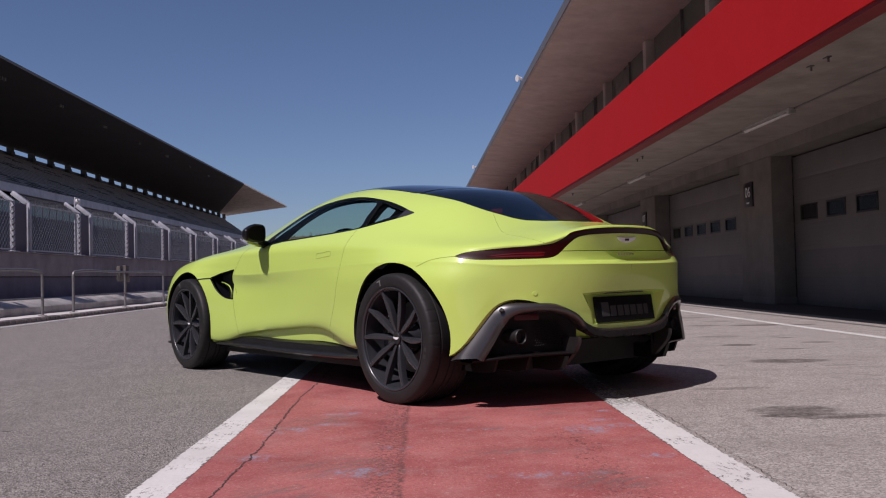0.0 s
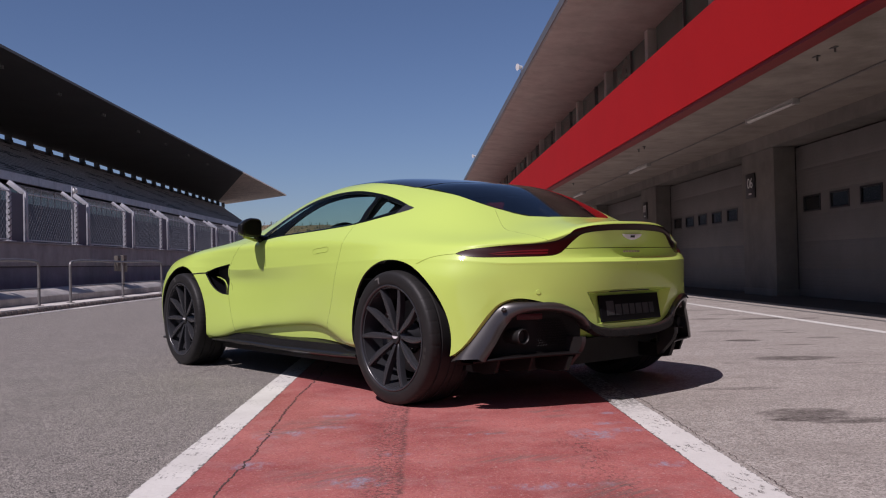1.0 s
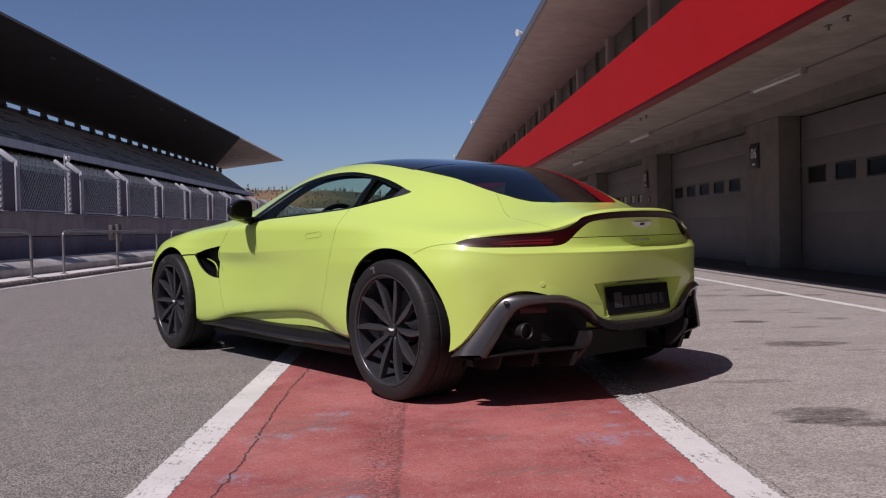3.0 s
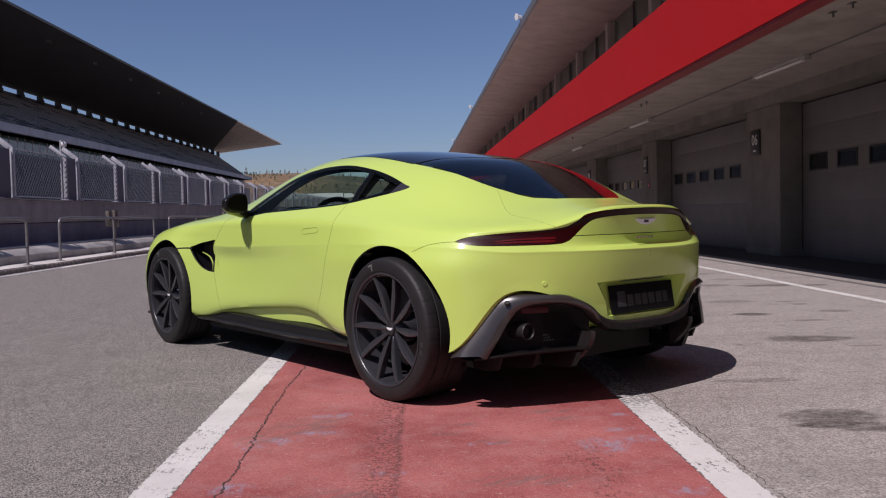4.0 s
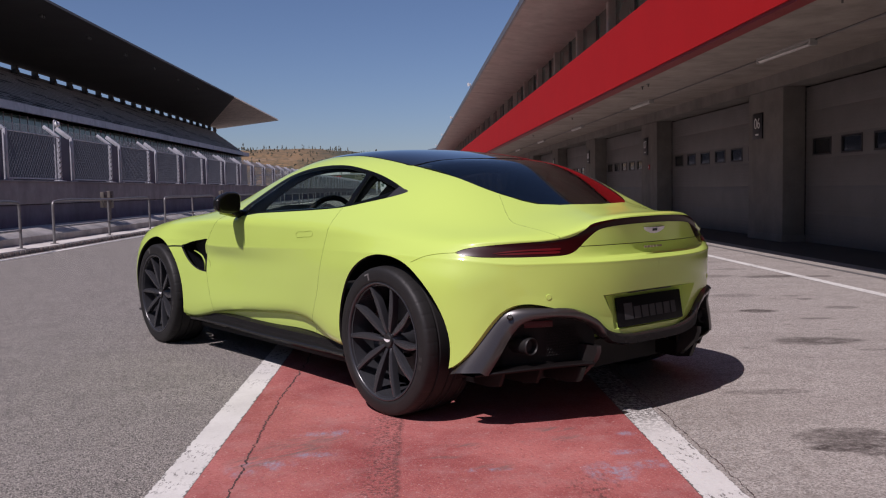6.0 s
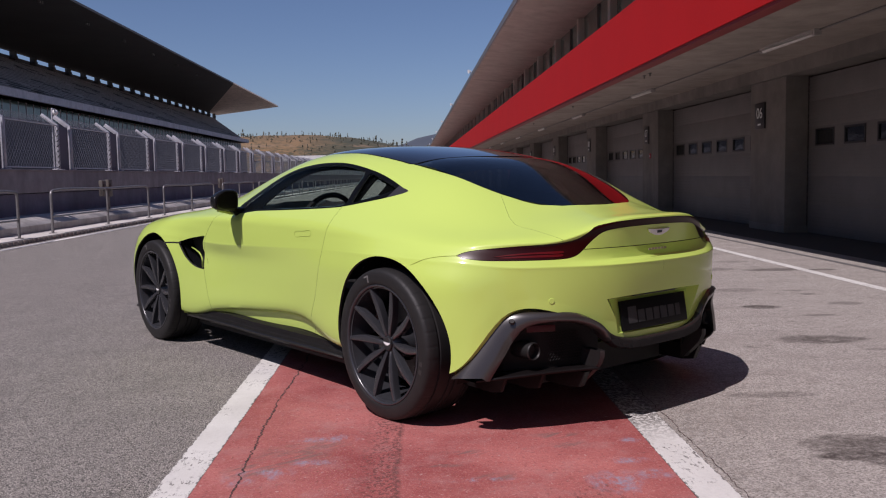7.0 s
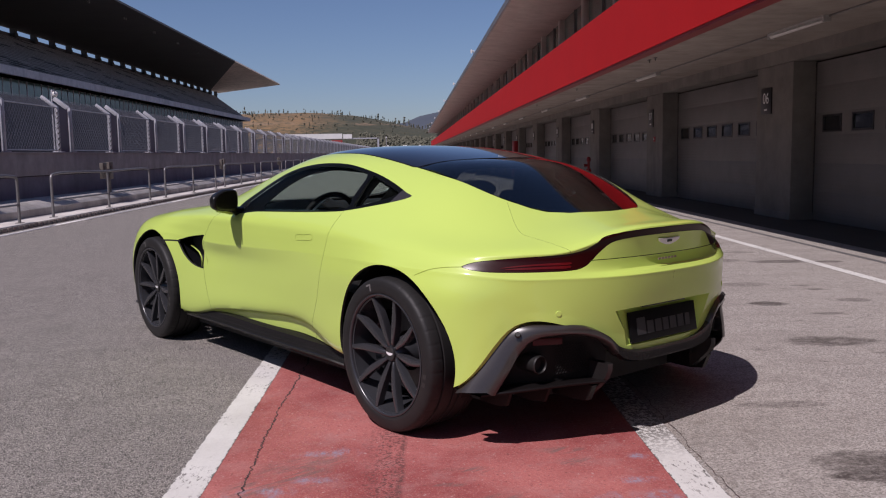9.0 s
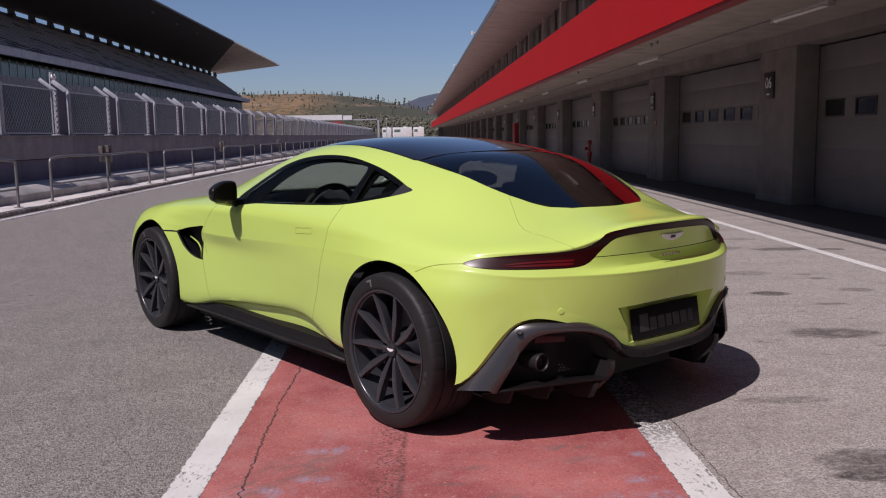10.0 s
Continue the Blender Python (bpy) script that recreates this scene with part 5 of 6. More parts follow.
RECESS_OUT, RECESS_IN = [(.375, .566), (-.375, .566), (-.262, .390), (.262, .390)], [(.275, .548), (-.275, .548), (-.25, .402), (.25, .402)]


def arch_ring(x, front, back, top, angles, mid=.352):
    """Points of a wheel arch in side view, with its own reach to the front, the back and the top."""
    return [(x + (front if math.cos(a) > 0 else back) * math.cos(a), mid + top * math.sin(a)) for a in angles]


def arches():
    out = []
    for x, front, back, top in ((0.0, .384, .424, .386), (2.704, .378, .382, .384)):
        ring = arch_ring(x, front, back, top, [2 * math.pi * k / 72 for k in range(72)])
        out += [prism(ring, "y", .50, 1.4), prism(ring, "y", -1.4, -.50)]
    return out


def plate_recess():
    bm = bmesh.new()
    a = [bm.verts.new((-.800, y, z)) for y, z in RECESS_OUT]
    b = [bm.verts.new((-.738 - .16 * (.545 - z), y, z)) for y, z in RECESS_IN]
    a2 = [bm.verts.new((-1.1, y, z)) for y, z in RECESS_OUT]
    for f in (b, a2[::-1]):
        bm.faces.new(f)
    for p, q in ((a, b), (a2, a)):
        for k in range(4):
            bm.faces.new((p[k], p[(k + 1) % 4], q[(k + 1) % 4], q[k]))
    bmesh.ops.recalc_face_normals(bm, faces=bm.faces)
    return bm


def sides(ring, lo, hi):
    return [prism(ring, "y", lo, hi), prism(ring, "y", -hi, -lo)]


GAP = 0.0010
lamp_block = lambda d=0.0: prism(grown(LAMP, d) if d else LAMP, "x", -1.3, -.37)
base = cut(SOLID, arches() + [plate_recess()], 'DIFFERENCE')
shell = cut(base, sides(grown(DOOR, GAP), .40, 1.3) + sides(DLO, .30, 1.3) + sides(VENT, .70, 1.3)
            + [prism(grown(REAR_GLASS_TOP, .004), "z", .80, 2), prism(grown(ROOF_TOP, .008), "z", .98, 2), prism(SCREEN, "z", .80, 2),
               prism(grown(TAILGATE, GAP), "z", .770, 2), lamp_block(.0015)], 'DIFFERENCE')
part("body_shell", skin(shell), [PAINT, LINER], car, "lime green painted body panels", 28)
for side, ring_lo, ring_hi in ((1, .40, 1.3), (-1, -1.3, -.40)):
    part("door", skin(cut(cut(base, [prism(grown(DOOR, -GAP), "y", ring_lo, ring_hi)], 'INTERSECT'), [prism(grown(DLO, .0008), "y", ring_lo, ring_hi)], 'DIFFERENCE')), [PAINT, LINER], car, "closed lime green door", 28)
    lo, hi = sorted((side * .30, side * 1.3))
    trim = cut(cut(base, [prism(DLO, "y", lo, hi)], 'INTERSECT'), [prism(DOOR_GLASS, "y", lo, hi), prism(QUARTER, "y", lo, hi)], 'DIFFERENCE')
    tip = lambda: prism([(.0, .90), (.262, .90), (.225, 1.20), (.0, 1.20)], "y", lo, hi)
    part("window_surround", skin(cut(trim, [tip()], 'DIFFERENCE')), [WINDOW_TRIM, LINER], car, "glossy black window surround")
    part("window_tip", skin(cut(trim, [tip()], 'INTERSECT')), [CARBON, LINER], car, "dull grey end piece behind the quarter window")
    for nm, ring in (("door_glass", DOOR_GLASS), ("quarter_glass", QUARTER)):
        g = part(nm, skin(cut(base, [prism(grown(ring, -.001), "y", lo, hi)], 'INTERSECT'), .004), [SIDE_GLASS, SIDE_GLASS], car, "lightly tinted side window")
        g.visible_shadow = False
part("tailgate", skin(cut(cut(base, [prism(TAILGATE, "z", .773, 2)], 'INTERSECT'), [lamp_block(.0015)], 'DIFFERENCE')), [PAINT, LINER], car,
                "lime green tailgate with upswept spoiler lip", 28)
part("rear_window", skin(cut(base, [prism(REAR_GLASS_TOP, "z", .80, 2)], 'INTERSECT'), .005, 80), [REAR_GLASS, REAR_GLASS], car, "dark tinted sloping rear window")
part("roof_panel", skin(cut(base, [prism(ROOF_TOP, "z", .98, 2)], 'INTERSECT')), [ROOF_GLOSS, LINER], car, "glossy black roof panel")
ws = part("windscreen", skin(cut(base, [prism(grown(SCREEN, -.002), "z", .80, 2)], 'INTERSECT'), .005), [SIDE_GLASS, SIDE_GLASS], car, "clear sloping windscreen")
ws.visible_shadow = False
lamp = part("tail_lamp", skin(cut(base, [lamp_block()], 'INTERSECT'), .01), [LAMP_RED, LINER], car, "dark red full-width tail lamp")
for s in (1, -1):
    for strip in STRIPS:
        bm = skin(cut(base, [prism(smooth_ring([(s * y, z) for y, z in strip], 3), "x", -1.3, -.37)], 'INTERSECT'), .002)
        for v in bm.verts:
            v.co += Vector((-.0022, s * .0012, 0))
        part("light_strip", bm, [LAMP_STRIP, LAMP_STRIP], lamp, "brighter red lens segment")
# padded lining inside each window opening
for side in (1, -1):
    lo, hi = sorted((side * .30, side * 1.3))
    inner = prism(smooth_ring([(1.42, .935), (1.38, 1.03), (1.25, 1.11), (1.05, 1.14), (.80, 1.14), (.61, 1.115), (.572, 1.06), (.545, .975), (.60, .955), (1.0, .94)], 4), "y", lo, hi)
    rear = prism(smooth_ring([(.495, 1.088), (.44, 1.075), (.385, 1.058), (.378, 1.02), (.372, .99), (.42, .976), (.468, .966), (.480, 1.02)], 2), "y", lo, hi)
    bm = skin(cut(cut(SOLID, [prism(grown(DLO, .02), "y", lo, hi)], 'INTERSECT'), [inner, rear], 'DIFFERENCE'), .004)
    for v in bm.verts:
        v.co += Vector((0, -side * .035, -.012))
    part("window_lining", bm, [FELT, FELT], car, "dark padded inner window frame")
# dark lining inside the roof and pillars
box = boxed(-.12, 1.80, -1, 1, .94, 2)
for f in box.faces:
    f.material_index = 1
lining = skin(cut(cut(SOLID, [box], 'INTERSECT'), sides(DLO, .30, 1.3) + [prism(REAR_GLASS_TOP, "z", .80, 2), prism(SCREEN, "z", .80, 2)], 'DIFFERENCE'), .004)
lining.normal_update()
for v, n in [(v, v.normal.copy()) for v in lining.verts]:
    v.co -= Vector((v.co.x - .8, v.co.y, v.co.z - .7)).normalized() * .022
part("headliner", lining, FELT, car, "dark fabric headliner")
bpy.data.meshes.remove(base)
bpy.data.meshes.remove(shell)


def on_skin(me, origin, way):
    """Where a ray meets the body, in the car's own axes."""
    from mathutils.bvhtree import BVHTree
    bm = bmesh.new()
    bm.from_mesh(me)
    hit = BVHTree.FromBMesh(bm).ray_cast(Vector(origin), Vector(way))
    bm.free()
    return hit[0], hit[1]


def seam(name, pts, width, mat, parent, lift=0.0012, view="y"):
    """A narrow line lying on the body along pts in side view."""
    from mathutils.bvhtree import BVHTree
    bm0 = bmesh.new()
    bm0.from_mesh(SOLID)
    tree = BVHTree.FromBMesh(bm0)
    bm0.free()
    line = []
    for p in crom(pts, 6):
        if view == "y":
            o, w = (p[0], 2, p[1]), (0, -1, 0)
        else:
            o, w = (-2, p[0], p[1]), (1, 0, 0)
        q, n, *_ = tree.ray_cast(Vector(o), Vector(w))
        if q:
            line.append((q, n))
    bm = bmesh.new()
    rows = []
    for i, (q, n) in enumerate(line):
        d = (line[min(i + 1, len(line) - 1)][0] - line[max(i - 1, 0)][0]).normalized()
        s = d.cross(n).normalized() * width / 2
        rows.append((q + n * lift - s, q + n * lift * 1.6, q + n * lift + s))
    loft(bm, rows)
    bmesh.ops.recalc_face_normals(bm, faces=bm.faces)
    return part(name, bm, mat, parent)


seam("bumper_seam", [(-.205, .712), (-.272, .739), (-.34, .752), (-.41, .757)], .0022, SEAM, car)
seam("fender_seam", [(2.30, .683), (2.42, .681), (2.545, .674)], .009, TRIM, car)
seam("handle_seam", HANDLE + HANDLE[:1], .0014, SEAM, car)

# slot over the plate, parking sensors, bonnet of the winglet
bm = boxed(-.770, -.735, -.15, .15, .5515, .5575, .002)
part("boot_slot", bm, TRIM, car)
for y in (.570, -.570):
    q, n = on_skin(SOLID, (-2, y, .566), (1, 0, 0))
    bm = bmesh.new()
    bmesh.ops.create_cone(bm, segments=24, radius1=.013, radius2=.011, depth=.006, cap_ends=True,
                          matrix=Matrix.Translation(q) @ n.to_track_quat('Z', 'Y').to_matrix().to_4x4())
    part("parking_sensor", bm, PAINT, car)

# plate with plain bars for its word
plate = part("plate", boxed(-.006, .006, -.231, .231, -.066, .066, .004), PLATE_BLACK, car, "black show plate with grey letter bars")
plate.matrix_basis = pose(-.764, 0, .471, 0, 9, 0)
y_at = .188
for width, low, high in ((.056, -.036, .036), (.044, -.036, .017), (.044, -.036, .017), (.038, -.036, .017), (.044, -.036, .017), (.044, -.036, .017), (.034, -.036, .017)):
    part("letter_bar", boxed(-.0085, -.0055, y_at - width, y_at, low, high, .0), PLATE_LETTER, plate)
    y_at -= width + .0105

# winged badge as a plain shape, and the small name script as plain bars
wing = [(0, .012), (.03, .012), (.072, .014), (.066, .002), (.048, -.006), (.022, -.014), (0, -.016)]
ring = wing + [(-y, z) for y, z in wing[::-1][1:-1]]
bm = prism(ring, "x", -.004, .004, 0)
badge = part("badge", bm, PALE_METAL, car, "small silver winged badge")
badge.matrix_basis = pose(-.788, 0, .826, 0, -9, 0)
part("badge_centre", boxed(-.0065, -.004, -.016, .016, -.004, .007, .001), TRIM, badge)
for k in range(6):
    part("script_bar", boxed(-.7845, -.7815, -.062 + k * .022, -.047 + k * .022, .748, .757, 0), SCRIPT, car)

# side vent with its strake
for s in (1, -1):
    bm = boxed(1.93, 2.33, .79, .80, .50, .76)
    ob = part("vent_back", bm, LINER, car, "dark side vent behind the front wheel")
    bm2 = bmesh.new()
    rows = []
    for x, y, z in crom([(2.250, .852, .654), (2.15, .868, .643), (2.075, .874, .622), (2.043, .876, .588), (2.046, .874, .540)], 6):
        w = .003
        rows.append([(x + w * .5, y - .008, z + w), (x + w * .5, y, z + w), (x - w, y + .001, z - w * .6), (x - w, y - .008, z - w * .6)])
    loft(bm2, rows, close=True)
    bmesh.ops.recalc_face_normals(bm2, faces=bm2.faces)
    st = part("strake", bm2, PAINT, car)
    # lining from the opening's rim inwards
    bm3 = bmesh.new()
    ring = [Vector((x, 0, z)) for x, z in VENT]
    loft(bm3, [[(p.x, .80, p.z) for p in ring], [(p.x, .872, p.z) for p in ring]], close=True)
    ln = part("vent_lining", bm3, GLOSS_BLACK, car)
    if s < 0:
        for o in (ob, st, ln):
            o.scale = (1, -1, 1)

# carbon side skirts
for s in (1, -1):
    bm = bmesh.new()
    rows = []
    for x, y, z in crom([(2.30, .880, .214), (1.81, .870, .215), (1.44, .866, .208), (1.10, .866, .208), (.78, .871, .210), (.60, .876, .213), (.40, .902, .222)], 8):
        rows.append([(x, y - .06, z + .075), (x, y - .024, z + .052), (x, y - .016, z + .022), (x, y - .006, z + .006), (x, y, z), (x, y - .001, z - .010), (x, y - .02, z - .024), (x, y - .20, z - .050)])
    loft(bm, rows, close=True)
    bm.faces.new([bm.verts[i] for i in ()] or [v for v in bm.verts][:8])
    bmesh.ops.recalc_face_normals(bm, faces=bm.faces)
    if s < 0:
        for v in bm.verts:
            v.co.y *= -1
        bmesh.ops.reverse_faces(bm, faces=bm.faces[:])
    part("side_skirt", bm, SKIRT, car, "dark carbon side skirt")

# front splitter ends
bm = boxed(3.10, 3.44, -.66, .66, .155, .175, .008)
part("front_splitter", bm, CARBON, car)
for s in (1, -1):
    part("splitter_tip", boxed(3.15, 3.20, *sorted((s * .85, s * .885)), .172, .19, .004), TRIM, car)

# rear diffuser: swept frame, pocket, blade, fins
OUTER = [(-.462, .902, .258), (-.500, .842, .362), (-.535, .785, .462), (-.570, .738, .512), (-.595, .70, .530), (-.645, .615, .535), (-.692, .53, .527), (-.722, .455, .507), (-.740, .378, .468),
         (-.750, .305, .410), (-.757, .20, .379), (-.762, 0, .373)]
INNER = [(-.572, .822, .250), (-.597, .772, .335), (-.616, .726, .412), (-.645, .694, .457), (-.671, .660, .476), (-.715, .60, .486), (-.752, .52, .484), (-.775, .44, .464), (-.788, .365, .425),
         (-.798, .31, .366), (-.800, .20, .337), (-.802, 0, .332)]
SINK = (.010, .022, .032, .035, .035, .033, .022, .012, .006, .002, 0, 0)
IN_SINK = (.036, .036, .036, .036, .036, .036, .034, .028, .016, .006, 0, 0)
AWAY = np.array((.71, -.69, -.13))
o = crom([np.array(p) + AWAY * q for p, q in zip(OUTER, SINK)], 6)
i = crom([np.array(p) + AWAY * q for p, q in zip(INNER, IN_SINK)], 6)
rows = []
for a, b in zip(o, i):
    f = min(1.0, max(0.0, (a[1] - .30) / .25))       # 1 on the arch, 0 under the plate
    m1 = a + (b - a) * (.10 + .05 * f) + np.array((-.012, .004 * f, .004))
    m2 = a + (b - a) * (.22 + .50 * f) + np.array((-.024 + .008 * f, .008 * f, .006 + .006 * f))
    m3 = a + (b - a) * (.34 + .54 * f) + np.array((-.024 + .012 * f, .004 * f, .0))
    rows.append([a + np.array((.04, 0, -.01)), a, m1, m2, m3, b, b + np.array((.03, 0, -.010)), b + np.array((.11, -.02, .01))])
cut_at = next(k for k, a in enumerate(o) if a[1] < .33)
bm = bmesh.new()
loft(bm, rows[cut_at:])
mirrored(bm)
bmesh.ops.remove_doubles(bm, verts=bm.verts, dist=1e-4)
bmesh.ops.recalc_face_normals(bm, faces=bm.faces)
part("centre_beam", bm, BEAM, car, "glossy black beam under the plate", 62)
for s in (1, -1):
    bm = bmesh.new()
    loft(bm, [[(p[0], s * p[1], p[2]) for p in row] for row in rows[:cut_at + 1]])
    bmesh.ops.recalc_face_normals(bm, faces=bm.faces)
    part("diffuser_frame", bm, CARBON, car, "dark carbon bumper frame with flared corner", 62)
for s in (1, -1):
    # closed pocket behind the frame
    bm = bmesh.new()
    loft(bm, [[(p[0] + .09, p[1] - .01, p[2] + .01) for p in i[:54]], [(min(p[0] + .10, -.50), p[1] - .015, .262) for p in i[:54]]])
    if s < 0:
        for v in bm.verts:
            v.co.y *= -1
    bmesh.ops.recalc_face_normals(bm, faces=bm.faces)
    part("pocket", bm, POCKET, car, "black honeycomb pocket", 60)
    # honeycomb ribs
    bm = bmesh.new()
    for r in range(10):
        for c in range(13):
            y, z = .540 - c * .0145 - (r % 2) * .00725, .312 + r * .0126
            ring = [(s * (y + .007 * math.cos(a)), z + .007 * math.sin(a)) for a in (math.pi * k / 3 for k in range(6))]
            xx = -.630 - (.585 - y) * .2
            for p, q in zip(ring, ring[1:] + ring[:1]):
                tube(bm, [(xx, *p), (xx, *q)], .0012, 3, cap=False)
    part("honeycomb", bm, POCKET, car, "", 0)
    # lower blade
    bm = bmesh.new()
    rows = [[(x + .15, y, z - .001), (x + .004, y, z), (x, y, z - .005), (x + .004, y, z - .012), (x + .16, y, z - .012), (x + .16, y, z - .005)]
            for x, y, z in crom([(-.51, s * .838, .250), (-.57, s * .760, .258), (-.635, s * .64, .266), (-.70, s * .48, .270), (-.76, s * .37, .273)], 5)]
    loft(bm, rows, close=True)
    bmesh.ops.recalc_face_normals(bm, faces=bm.faces)
    part("diffuser_blade", bm, BLADE, car)
    # fins under the blade
    for x, y, w in ((-.57, .72, .0), (-.63, .56, .0), (-.735, .40, .012)):
        bm = bmesh.new()
        pts = [(x + .006, .252), (x + .035, .185), (x + .10, .175), (x + .30, .18), (x + .30, .252)]
        ring = [(px, pz) for px, pz in pts]
        b2 = prism(ring, "y", *sorted((s * (y - .008), s * (y + .008 + w))), 0)
        part("diffuser_fin", b2, BLADE, car)
    # inner upright by the middle tunnel
    bm = bmesh.new()
    rows = [[(-.775 + d, s * .378, z), (-.787 + d, s * .364, z), (-.775 + d, s * .350, z), (-.66, s * .345, z), (-.66, s * .378, z)] for z, d in ((.345, 0), (.32, .0), (.285, .015), (.252, .045), (.20, .10))]
    loft(bm, rows, close=True)
    bmesh.ops.recalc_face_normals(bm, faces=bm.faces)
    part("diffuser_upright", bm, BEAM, car)
    # exhaust
    bm = lathe([(.0345, .0), (.038, .005), (.038, .12), (.032, .12), (.031, .008), (.0345, .0)], 40)
    ex = part("exhaust_tip", bm, EXHAUST, car, "round dull steel exhaust tip")
    ex.matrix_basis = pose(-.628, s * .620, .355, 0, 0, -90)
    bm = bmesh.new()
    bmesh.ops.create_circle(bm, cap_ends=True, segments=32, radius=.033, matrix=pose(0, .03, 0, 90, 0, 0))
    part("exhaust_bore", bm, LINER, ex)
    # reflector
    bm = boxed(-.004, .004, -.062, .062, -.014, .014, .003)
    rf = part("reflector", bm, REFLECTOR, car, "slim dark red reflector")
    rf.matrix_basis = pose(-.640, s * .593, .450, 0, 0, -s * 30)
    # bolt-like tow eye cover
    bm = bmesh.new()
    bmesh.ops.create_cone(bm, segments=20, radius1=.013, radius2=.010, depth=.008, cap_ends=True)
    bc = part("fixing_bolt", bm, EXHAUST, car)
    bc.matrix_basis = Matrix.Translation((-.598, s * .718, .490)) @ Vector((-.6, s * .5, .6)).to_track_quat('Z', 'Y').to_matrix().to_4x4()

# dark floor under the car
bm = bmesh.new()
add_box(bm, .42, 2.28, -.80, .80, .15, .24)
add_box(bm, -.50, .44, -.50, .50, .17, .30)
add_box(bm, 2.26, 3.44, -.62, .62, .16, .30)
add_box(bm, 3.1, 3.42, -.70, .70, .165, .24)
part("underbody", bm, LINER, car, "", 0)
# wheel housings
for x, front, back, top in ((0, .400, .440, .402), (2.704, .394, .398, .400)):
    for s in (1, -1):
        bm = bmesh.new()
        ring = arch_ring(x, front, back, top, [math.radians(a) for a in range(-25, 206, 7)])
        loft(bm, [[(px, s * y, pz) for px, pz in ring] for y in (.50, .865)])
        bm.faces.new([bm.verts.new((px, s * .50, pz)) for px, pz in ring])
        part("wheel_housing", bm, POCKET, car)


# ---- wheels: outer face towards +y ----
def wheel_meshes(width):
    h = width / 2
    tyre = lathe([(.262, h * .84), (.270, h * .965), (.278, h * 1.0), (.289, h * 1.01), (.306, h * 1.005), (.322, h * .985), (.332, h * .945), (.338, h * .875),
                  (.3412, h * .70), (.3415, h * .60), (.3360, h * .585), (.3360, h * .53), (.3425, h * .515), (.343, h * .16), (.337, h * .145), (.337, h * .09), (.343, h * .075),
                  (.343, -h * .075), (.337, -h * .09), (.337, -h * .145), (.343, -h * .16), (.3425, -h * .515), (.336, -h * .53), (.336, -h * .585), (.3415, -h * .60),
                  (.339, -h * .82), (.321, -h * .965), (.288, -h), (.262, -h * .8)], 384)
    rim = lathe([(.262, h * .84), (.2705, h * .965), (.2700, h * .99), (.266, h * 1.0), (.261, h * .985), (.258, h * .95), (.2575, h * .90), (.252, h * .885), (.2515, h * .84), (.247, h * .66)], 96)
    return tyre, rim


def spoke(bm, a, h):
    """One leaf-shaped blade, widest half way and diving into the hub."""
    rows = []
    for k in range(17):
        t = k / 16
        r = .030 + t * .226
        swing = a + .085 * math.sin(t * math.pi) * (1 - t * .4) - .03 * (1 - t)
        wide = .0075 + .0068 * math.sin(math.pi * t) ** 1.2 + .0030 * t
        deep = h * (.66 + .27 * t ** .62)
        prof = [(-wide, -.007), (-wide * .93, -.001), (-wide * .55, .0015), (wide * .55, .0015), (wide * .93, -.001), (wide, -.007), (wide * .8, -.034), (-wide * .8, -.034)]
        row = []
        for u, w in prof:
            c, s = math.cos(swing), math.sin(swing)
            row.append((r * c - u * s, deep + w, r * s + u * c))
        rows.append(row)
    loft(bm, rows, close=True)


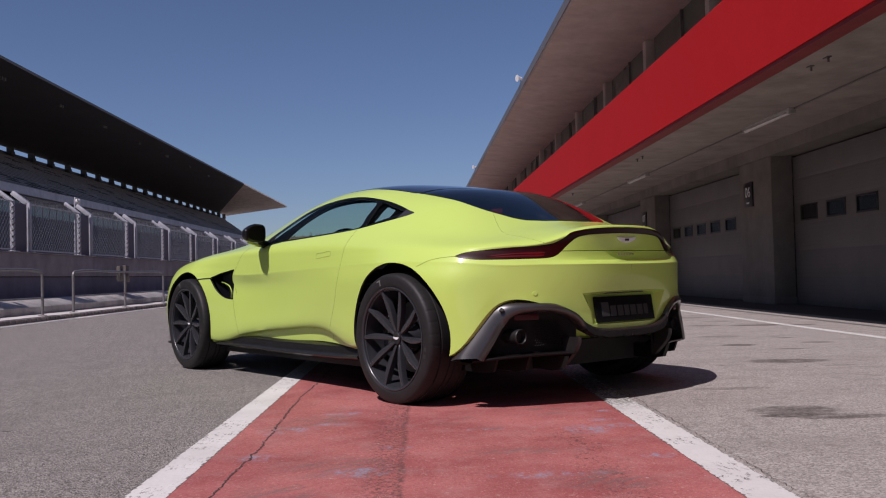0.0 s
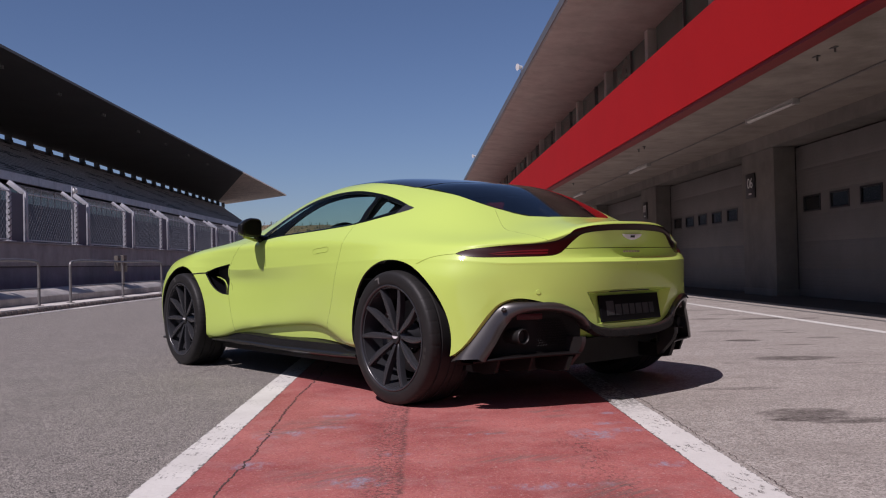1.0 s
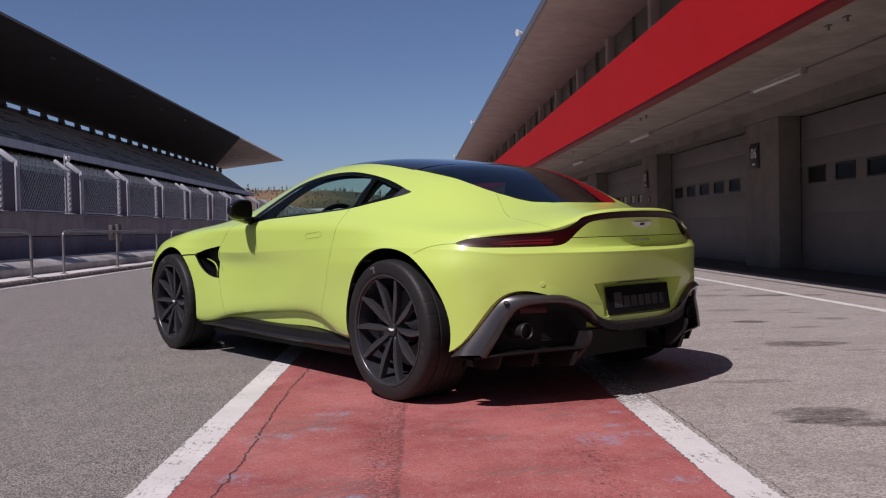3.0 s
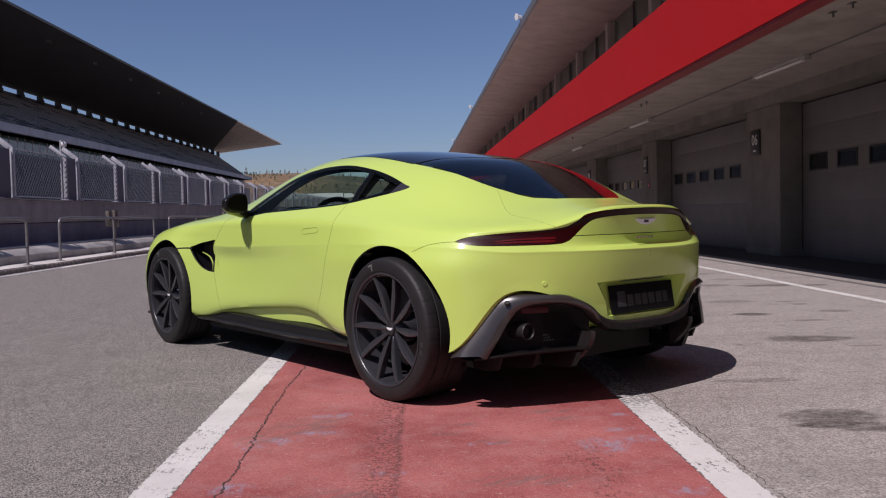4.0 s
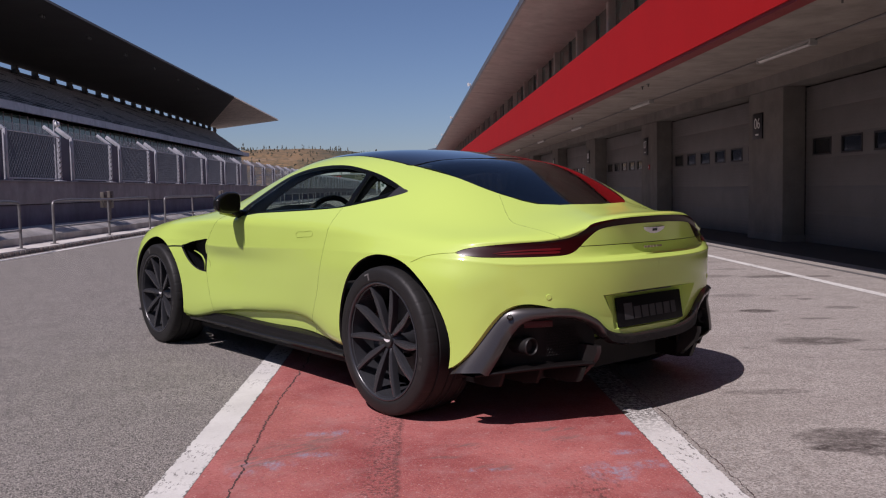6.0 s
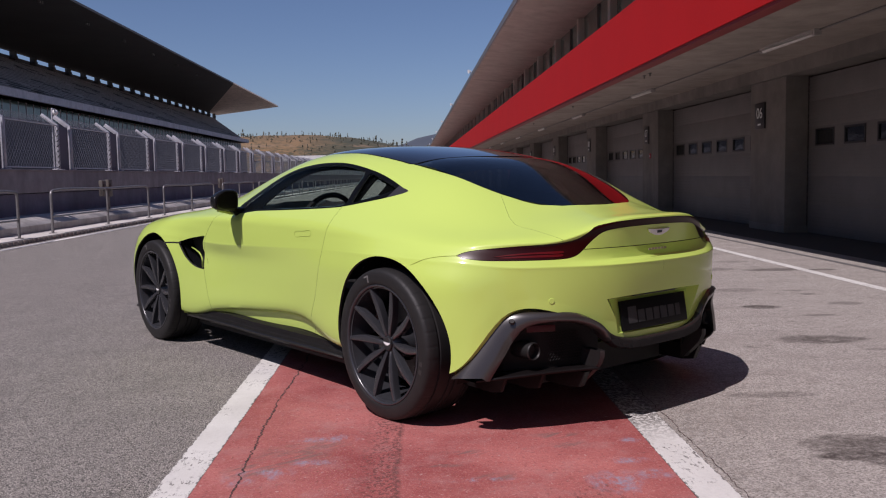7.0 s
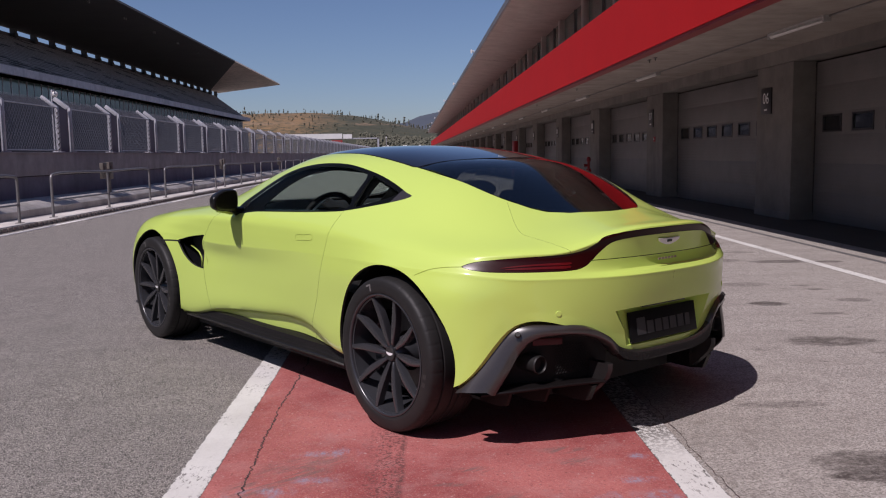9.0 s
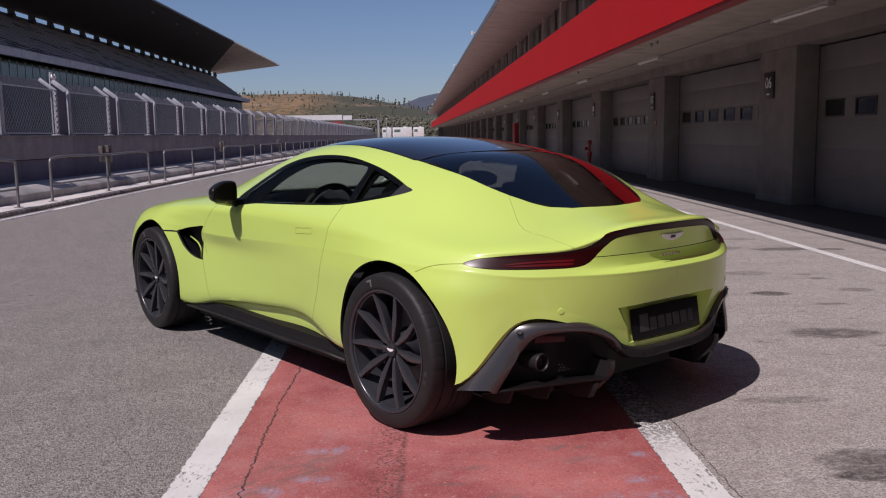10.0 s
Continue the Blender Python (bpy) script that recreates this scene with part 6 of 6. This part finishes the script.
def make_wheel(name, x, s, width, outer):
    tyre_bm, rim_bm = wheel_meshes(width)
    h = width / 2
    y = outer - h
    bm = rim_bm
    # hub bowl
    tmp = lathe([(.001, h * .69), (.030, h * .69), (.036, h * .66), (.044, h * .58), (.060, h * .40), (.075, 0)], 40)
    me = bpy.data.meshes.new("hub")
    tmp.to_mesh(me)
    tmp.free()
    bm.from_mesh(me)
    bpy.data.meshes.remove(me)
    bmesh.ops.recalc_face_normals(bm, faces=bm.faces)
    w = part(name, bm, RIM, car, "satin black ten-spoke alloy wheel", 40)
    w.matrix_basis = pose(x, s * y, .342, 0, 1, 0 if s > 0 else 180)
    for k in range(10):
        sb = bmesh.new()
        spoke(sb, 2 * math.pi * k / 10, h)
        bmesh.ops.recalc_face_normals(sb, faces=sb.faces)
        part("spoke", sb, RIM, w, "", 30)
    # tread blocks along the shoulders
    for v in tyre_bm.verts:
        r = math.hypot(v.co.x, v.co.z)
        turn = int(round(math.degrees(math.atan2(v.co.z, v.co.x)) / .9375))
        if abs(v.co.y) > h * .59 and r > .328 and turn % 11 == 0:
            v.co.x *= 1 - .0018 / r
            v.co.z *= 1 - .0018 / r
    part("barrel", lathe([(.247, h * .66), (.240, h * .3), (.236, -h * .3), (.244, -h * .7), (.260, -h * .8)], 72), RIM, w)
    part("tyre", tyre_bm, RUBBER, w, "low-profile black tyre", 40)
    bm = lathe([(.001, h * .745), (.026, h * .745), (.029, h * .75), (.032, h * .735), (.033, h * .60)], 32)
    part("hub_cap", bm, TRIM, w)
    ring = [(yy * .33, zz * .46) for yy, zz in wing] + [(-yy * .33, zz * .46) for yy, zz in wing[::-1][1:-1]]
    b2 = bmesh.new()
    vs = [b2.verts.new((p[0], h * .747, p[1])) for p in ring]
    vs2 = [b2.verts.new((p[0], h * .757, p[1])) for p in ring]
    b2.faces.new(vs2)
    for k in range(len(ring)):
        b2.faces.new((vs[k], vs[(k + 1) % len(ring)], vs2[(k + 1) % len(ring)], vs2[k]))
    bmesh.ops.recalc_face_normals(b2, faces=b2.faces)
    em = part("hub_emblem", b2, PALE_METAL, w)
    em.matrix_basis = pose(0, 0, 0, 0, -1, 0)
    for k in range(5):
        a = 2 * math.pi * (k + .5) / 5
        bm = bmesh.new()
        bmesh.ops.create_cone(bm, segments=6, radius1=.010, radius2=.009, depth=.02, cap_ends=True, matrix=pose(.043 * math.cos(a), h * .62, .043 * math.sin(a), 90, 0, 0))
        part("wheel_nut", bm, TRIM, w)
    bm = lathe([(.09, h * .02), (.185, h * .02), (.187, h * .0), (.187, -.02), (.185, -.032), (.09, -.032)], 64, closed=True)
    part("brake_disc", bm, DISC, w, "dull grey brake disc")
    bm = bmesh.new()
    rows = []
    for a in range(-38, 39, 6):
        t = math.radians(a + (20 if s > 0 else 160))
        rows.append([(r * math.cos(t), yy, r * math.sin(t)) for r, yy in ((.125, h * .30), (.20, h * .34), (.212, h * .15), (.212, -.05), (.125, -.05))])
    loft(bm, rows, close=True)
    bmesh.ops.recalc_face_normals(bm, faces=bm.faces)
    part("brake_caliper", bm, GLOSS_BLACK, w, "black brake caliper")
    # bright fittings on the caliper
    for a in (8, 24):
        t = math.radians(a + (20 if s > 0 else 160))
        bm = bmesh.new()
        bmesh.ops.create_cone(bm, segments=10, radius1=.010, radius2=.007, depth=.022, cap_ends=True, matrix=pose(.165 * math.cos(t), h * .36, .165 * math.sin(t), 90, 0, 0))
        part("caliper_bolt", bm, CHROME, w, "bright caliper bolt")
    # pale mark on the tyre wall as plain bars
    for k, (a0, a1, r0, r1) in enumerate(((74, 76, .284, .317), (69.5, 74, .309, .317), (187, 191, .288, .310), (194, 198, .288, .310))):
        b3 = bmesh.new()
        seg = [math.radians(a0 + (a1 - a0) * q / 5) for q in range(6)]
        loft(b3, [[(r * math.cos(t), h * (1.013 if r < .31 else 1.0), r * math.sin(t)) for t in seg] for r in (r0, (r0 + r1) / 2, r1)])
        bmesh.ops.recalc_face_normals(b3, faces=b3.faces)
        part("tyre_mark", b3, TYRE_WHITE if k < 2 else TYRE_MARK, w)
    return w


make_wheel("wheel", 0.0, 1, .295, .957)
make_wheel("wheel", 0.0, -1, .295, .957)
make_wheel("wheel", 2.704, 1, .255, .945)
make_wheel("wheel", 2.704, -1, .255, .945)

# door mirrors
def mirror_form(s, x0, front, rear, wide, tall):
    """A rounded wedge, taller towards the car and drawn out to a low tip."""
    bm = bmesh.new()
    bmesh.ops.create_uvsphere(bm, u_segments=32, v_segments=20, radius=1.0)
    sgn = lambda q, e: math.copysign(abs(q) ** e, q)
    for v in bm.verts:
        x, y, z = v.co
        x, y, z = sgn(x, .70), sgn(y, .45 if y < 0 else .60), sgn(z, .50)
        k = 1.0 - .34 * max(0, y) ** 1.6
        depth = x * (front * (1 - .35 * max(0, y)) if x > 0 else rear)
        v.co = Vector((x0 - .045 * y + depth, s * (.958 + y * wide), .970 + z * tall * k * (1 - .2 * max(0, x)) - .010 * max(0, y)))
    if s < 0:
        bmesh.ops.reverse_faces(bm, faces=bm.faces[:])
    return bm


for s in (1, -1):
    mh = part("mirror_housing", mirror_form(s, 1.505, .095, .035, .098, .062), MIRROR_BLACK, car, "glossy black door mirror")
    part("mirror_glass", mirror_form(s, 1.4705, .002, .002, .086, .053), MIRROR_BLACK, mh)
    bm = bmesh.new()
    tube(bm, crom([(1.60, s * .80, .895), (1.585, s * .845, .900), (1.555, s * .89, .918), (1.54, s * .92, .935)], 4), [.028] * 5 + [.022] * 4 + [.018] * 4, 12)
    part("mirror_arm", bm, MIRROR_BLACK, mh)
    bm = bmesh.new()
    tube(bm, crom([(1.62, s * .83, .892), (1.575, s * .90, .896), (1.535, s * .99, .913)], 4), [.012] * 5 + [.009] * 4, 8)
    part("mirror_lip", bm, PAINT, mh)
    # sail panel strut
    bm = bmesh.new()
    tube(bm, [(1.535, s * .825, .905), (1.515, s * .80, .945)], .005, 6)
    part("window_strut", bm, TRIM, car)

# cabin
bm = bmesh.new()
add_box(bm, .30, 2.2, -.74, .74, .25, .30)
add_box(bm, .05, .30, -.60, .60, .28, .88, .05)
add_box(bm, -.42, .10, -.40, .40, .76, .84, .03)
part("cabin_floor", bm, LEATHER, car)
bm = bmesh.new()
rows = []
for y in np.linspace(-.70, .70, 15):
    hump = .04 if abs(abs(y) - .37) < .2 and y > 0 else 0
    rows.append([(2.10, y, .60), (2.10, y, .90), (1.85, y, .915), (1.62, y, .905 + hump), (1.52, y, .87 + hump * .6), (1.50, y, .72), (1.60, y, .55)])
loft(bm, rows, close=True)
part("dashboard", bm, LEATHER, car, "dark leather dashboard")
bm = boxed(.55, 1.65, -.13, .13, .28, .62, .04)
part("centre_console", bm, LEATHER, car)
for s in (1, -1):
    bm = bmesh.new()
    add_box(bm, .62, 1.12, s * .37 - .23, s * .37 + .23, .30, .50, .06)
    add_box(bm, -.06, .06, -.22, .22, 0, .62, .05, pose(.60, s * .37, .42, 0, -20, 0))
    add_box(bm, -.045, .045, -.13, .13, 0, .17, .04, pose(.41, s * .37, .965, 0, -16, 0))
    part("seat", bm, LEATHER, car, "dark leather bucket seat")
bm = bmesh.new()
ringp = [(0.0, .172 * math.cos(2 * math.pi * k / 40), .172 * math.sin(2 * math.pi * k / 40)) for k in range(41)]
tube(bm, ringp, .016, 10, cap=False)
add_box(bm, -.02, .03, -.055, .055, -.05, .05, .015)
add_box(bm, -.008, .012, -.165, .165, -.018, .018, .005)
add_box(bm, -.008, .012, -.018, .018, -.165, 0, .005)
sw = part("steering_wheel", bm, LEATHER, car, "dark leather steering wheel")
sw.matrix_basis = pose(1.36, .37, .825, 0, -22, 0)
bm = bmesh.new()
tube(bm, [(0, .14 * math.cos(a), .14 * math.sin(a)) for a in (math.radians(d) for d in range(20, 80, 6))], .006, 6)
part("wheel_trim", bm, PALE_METAL, sw)
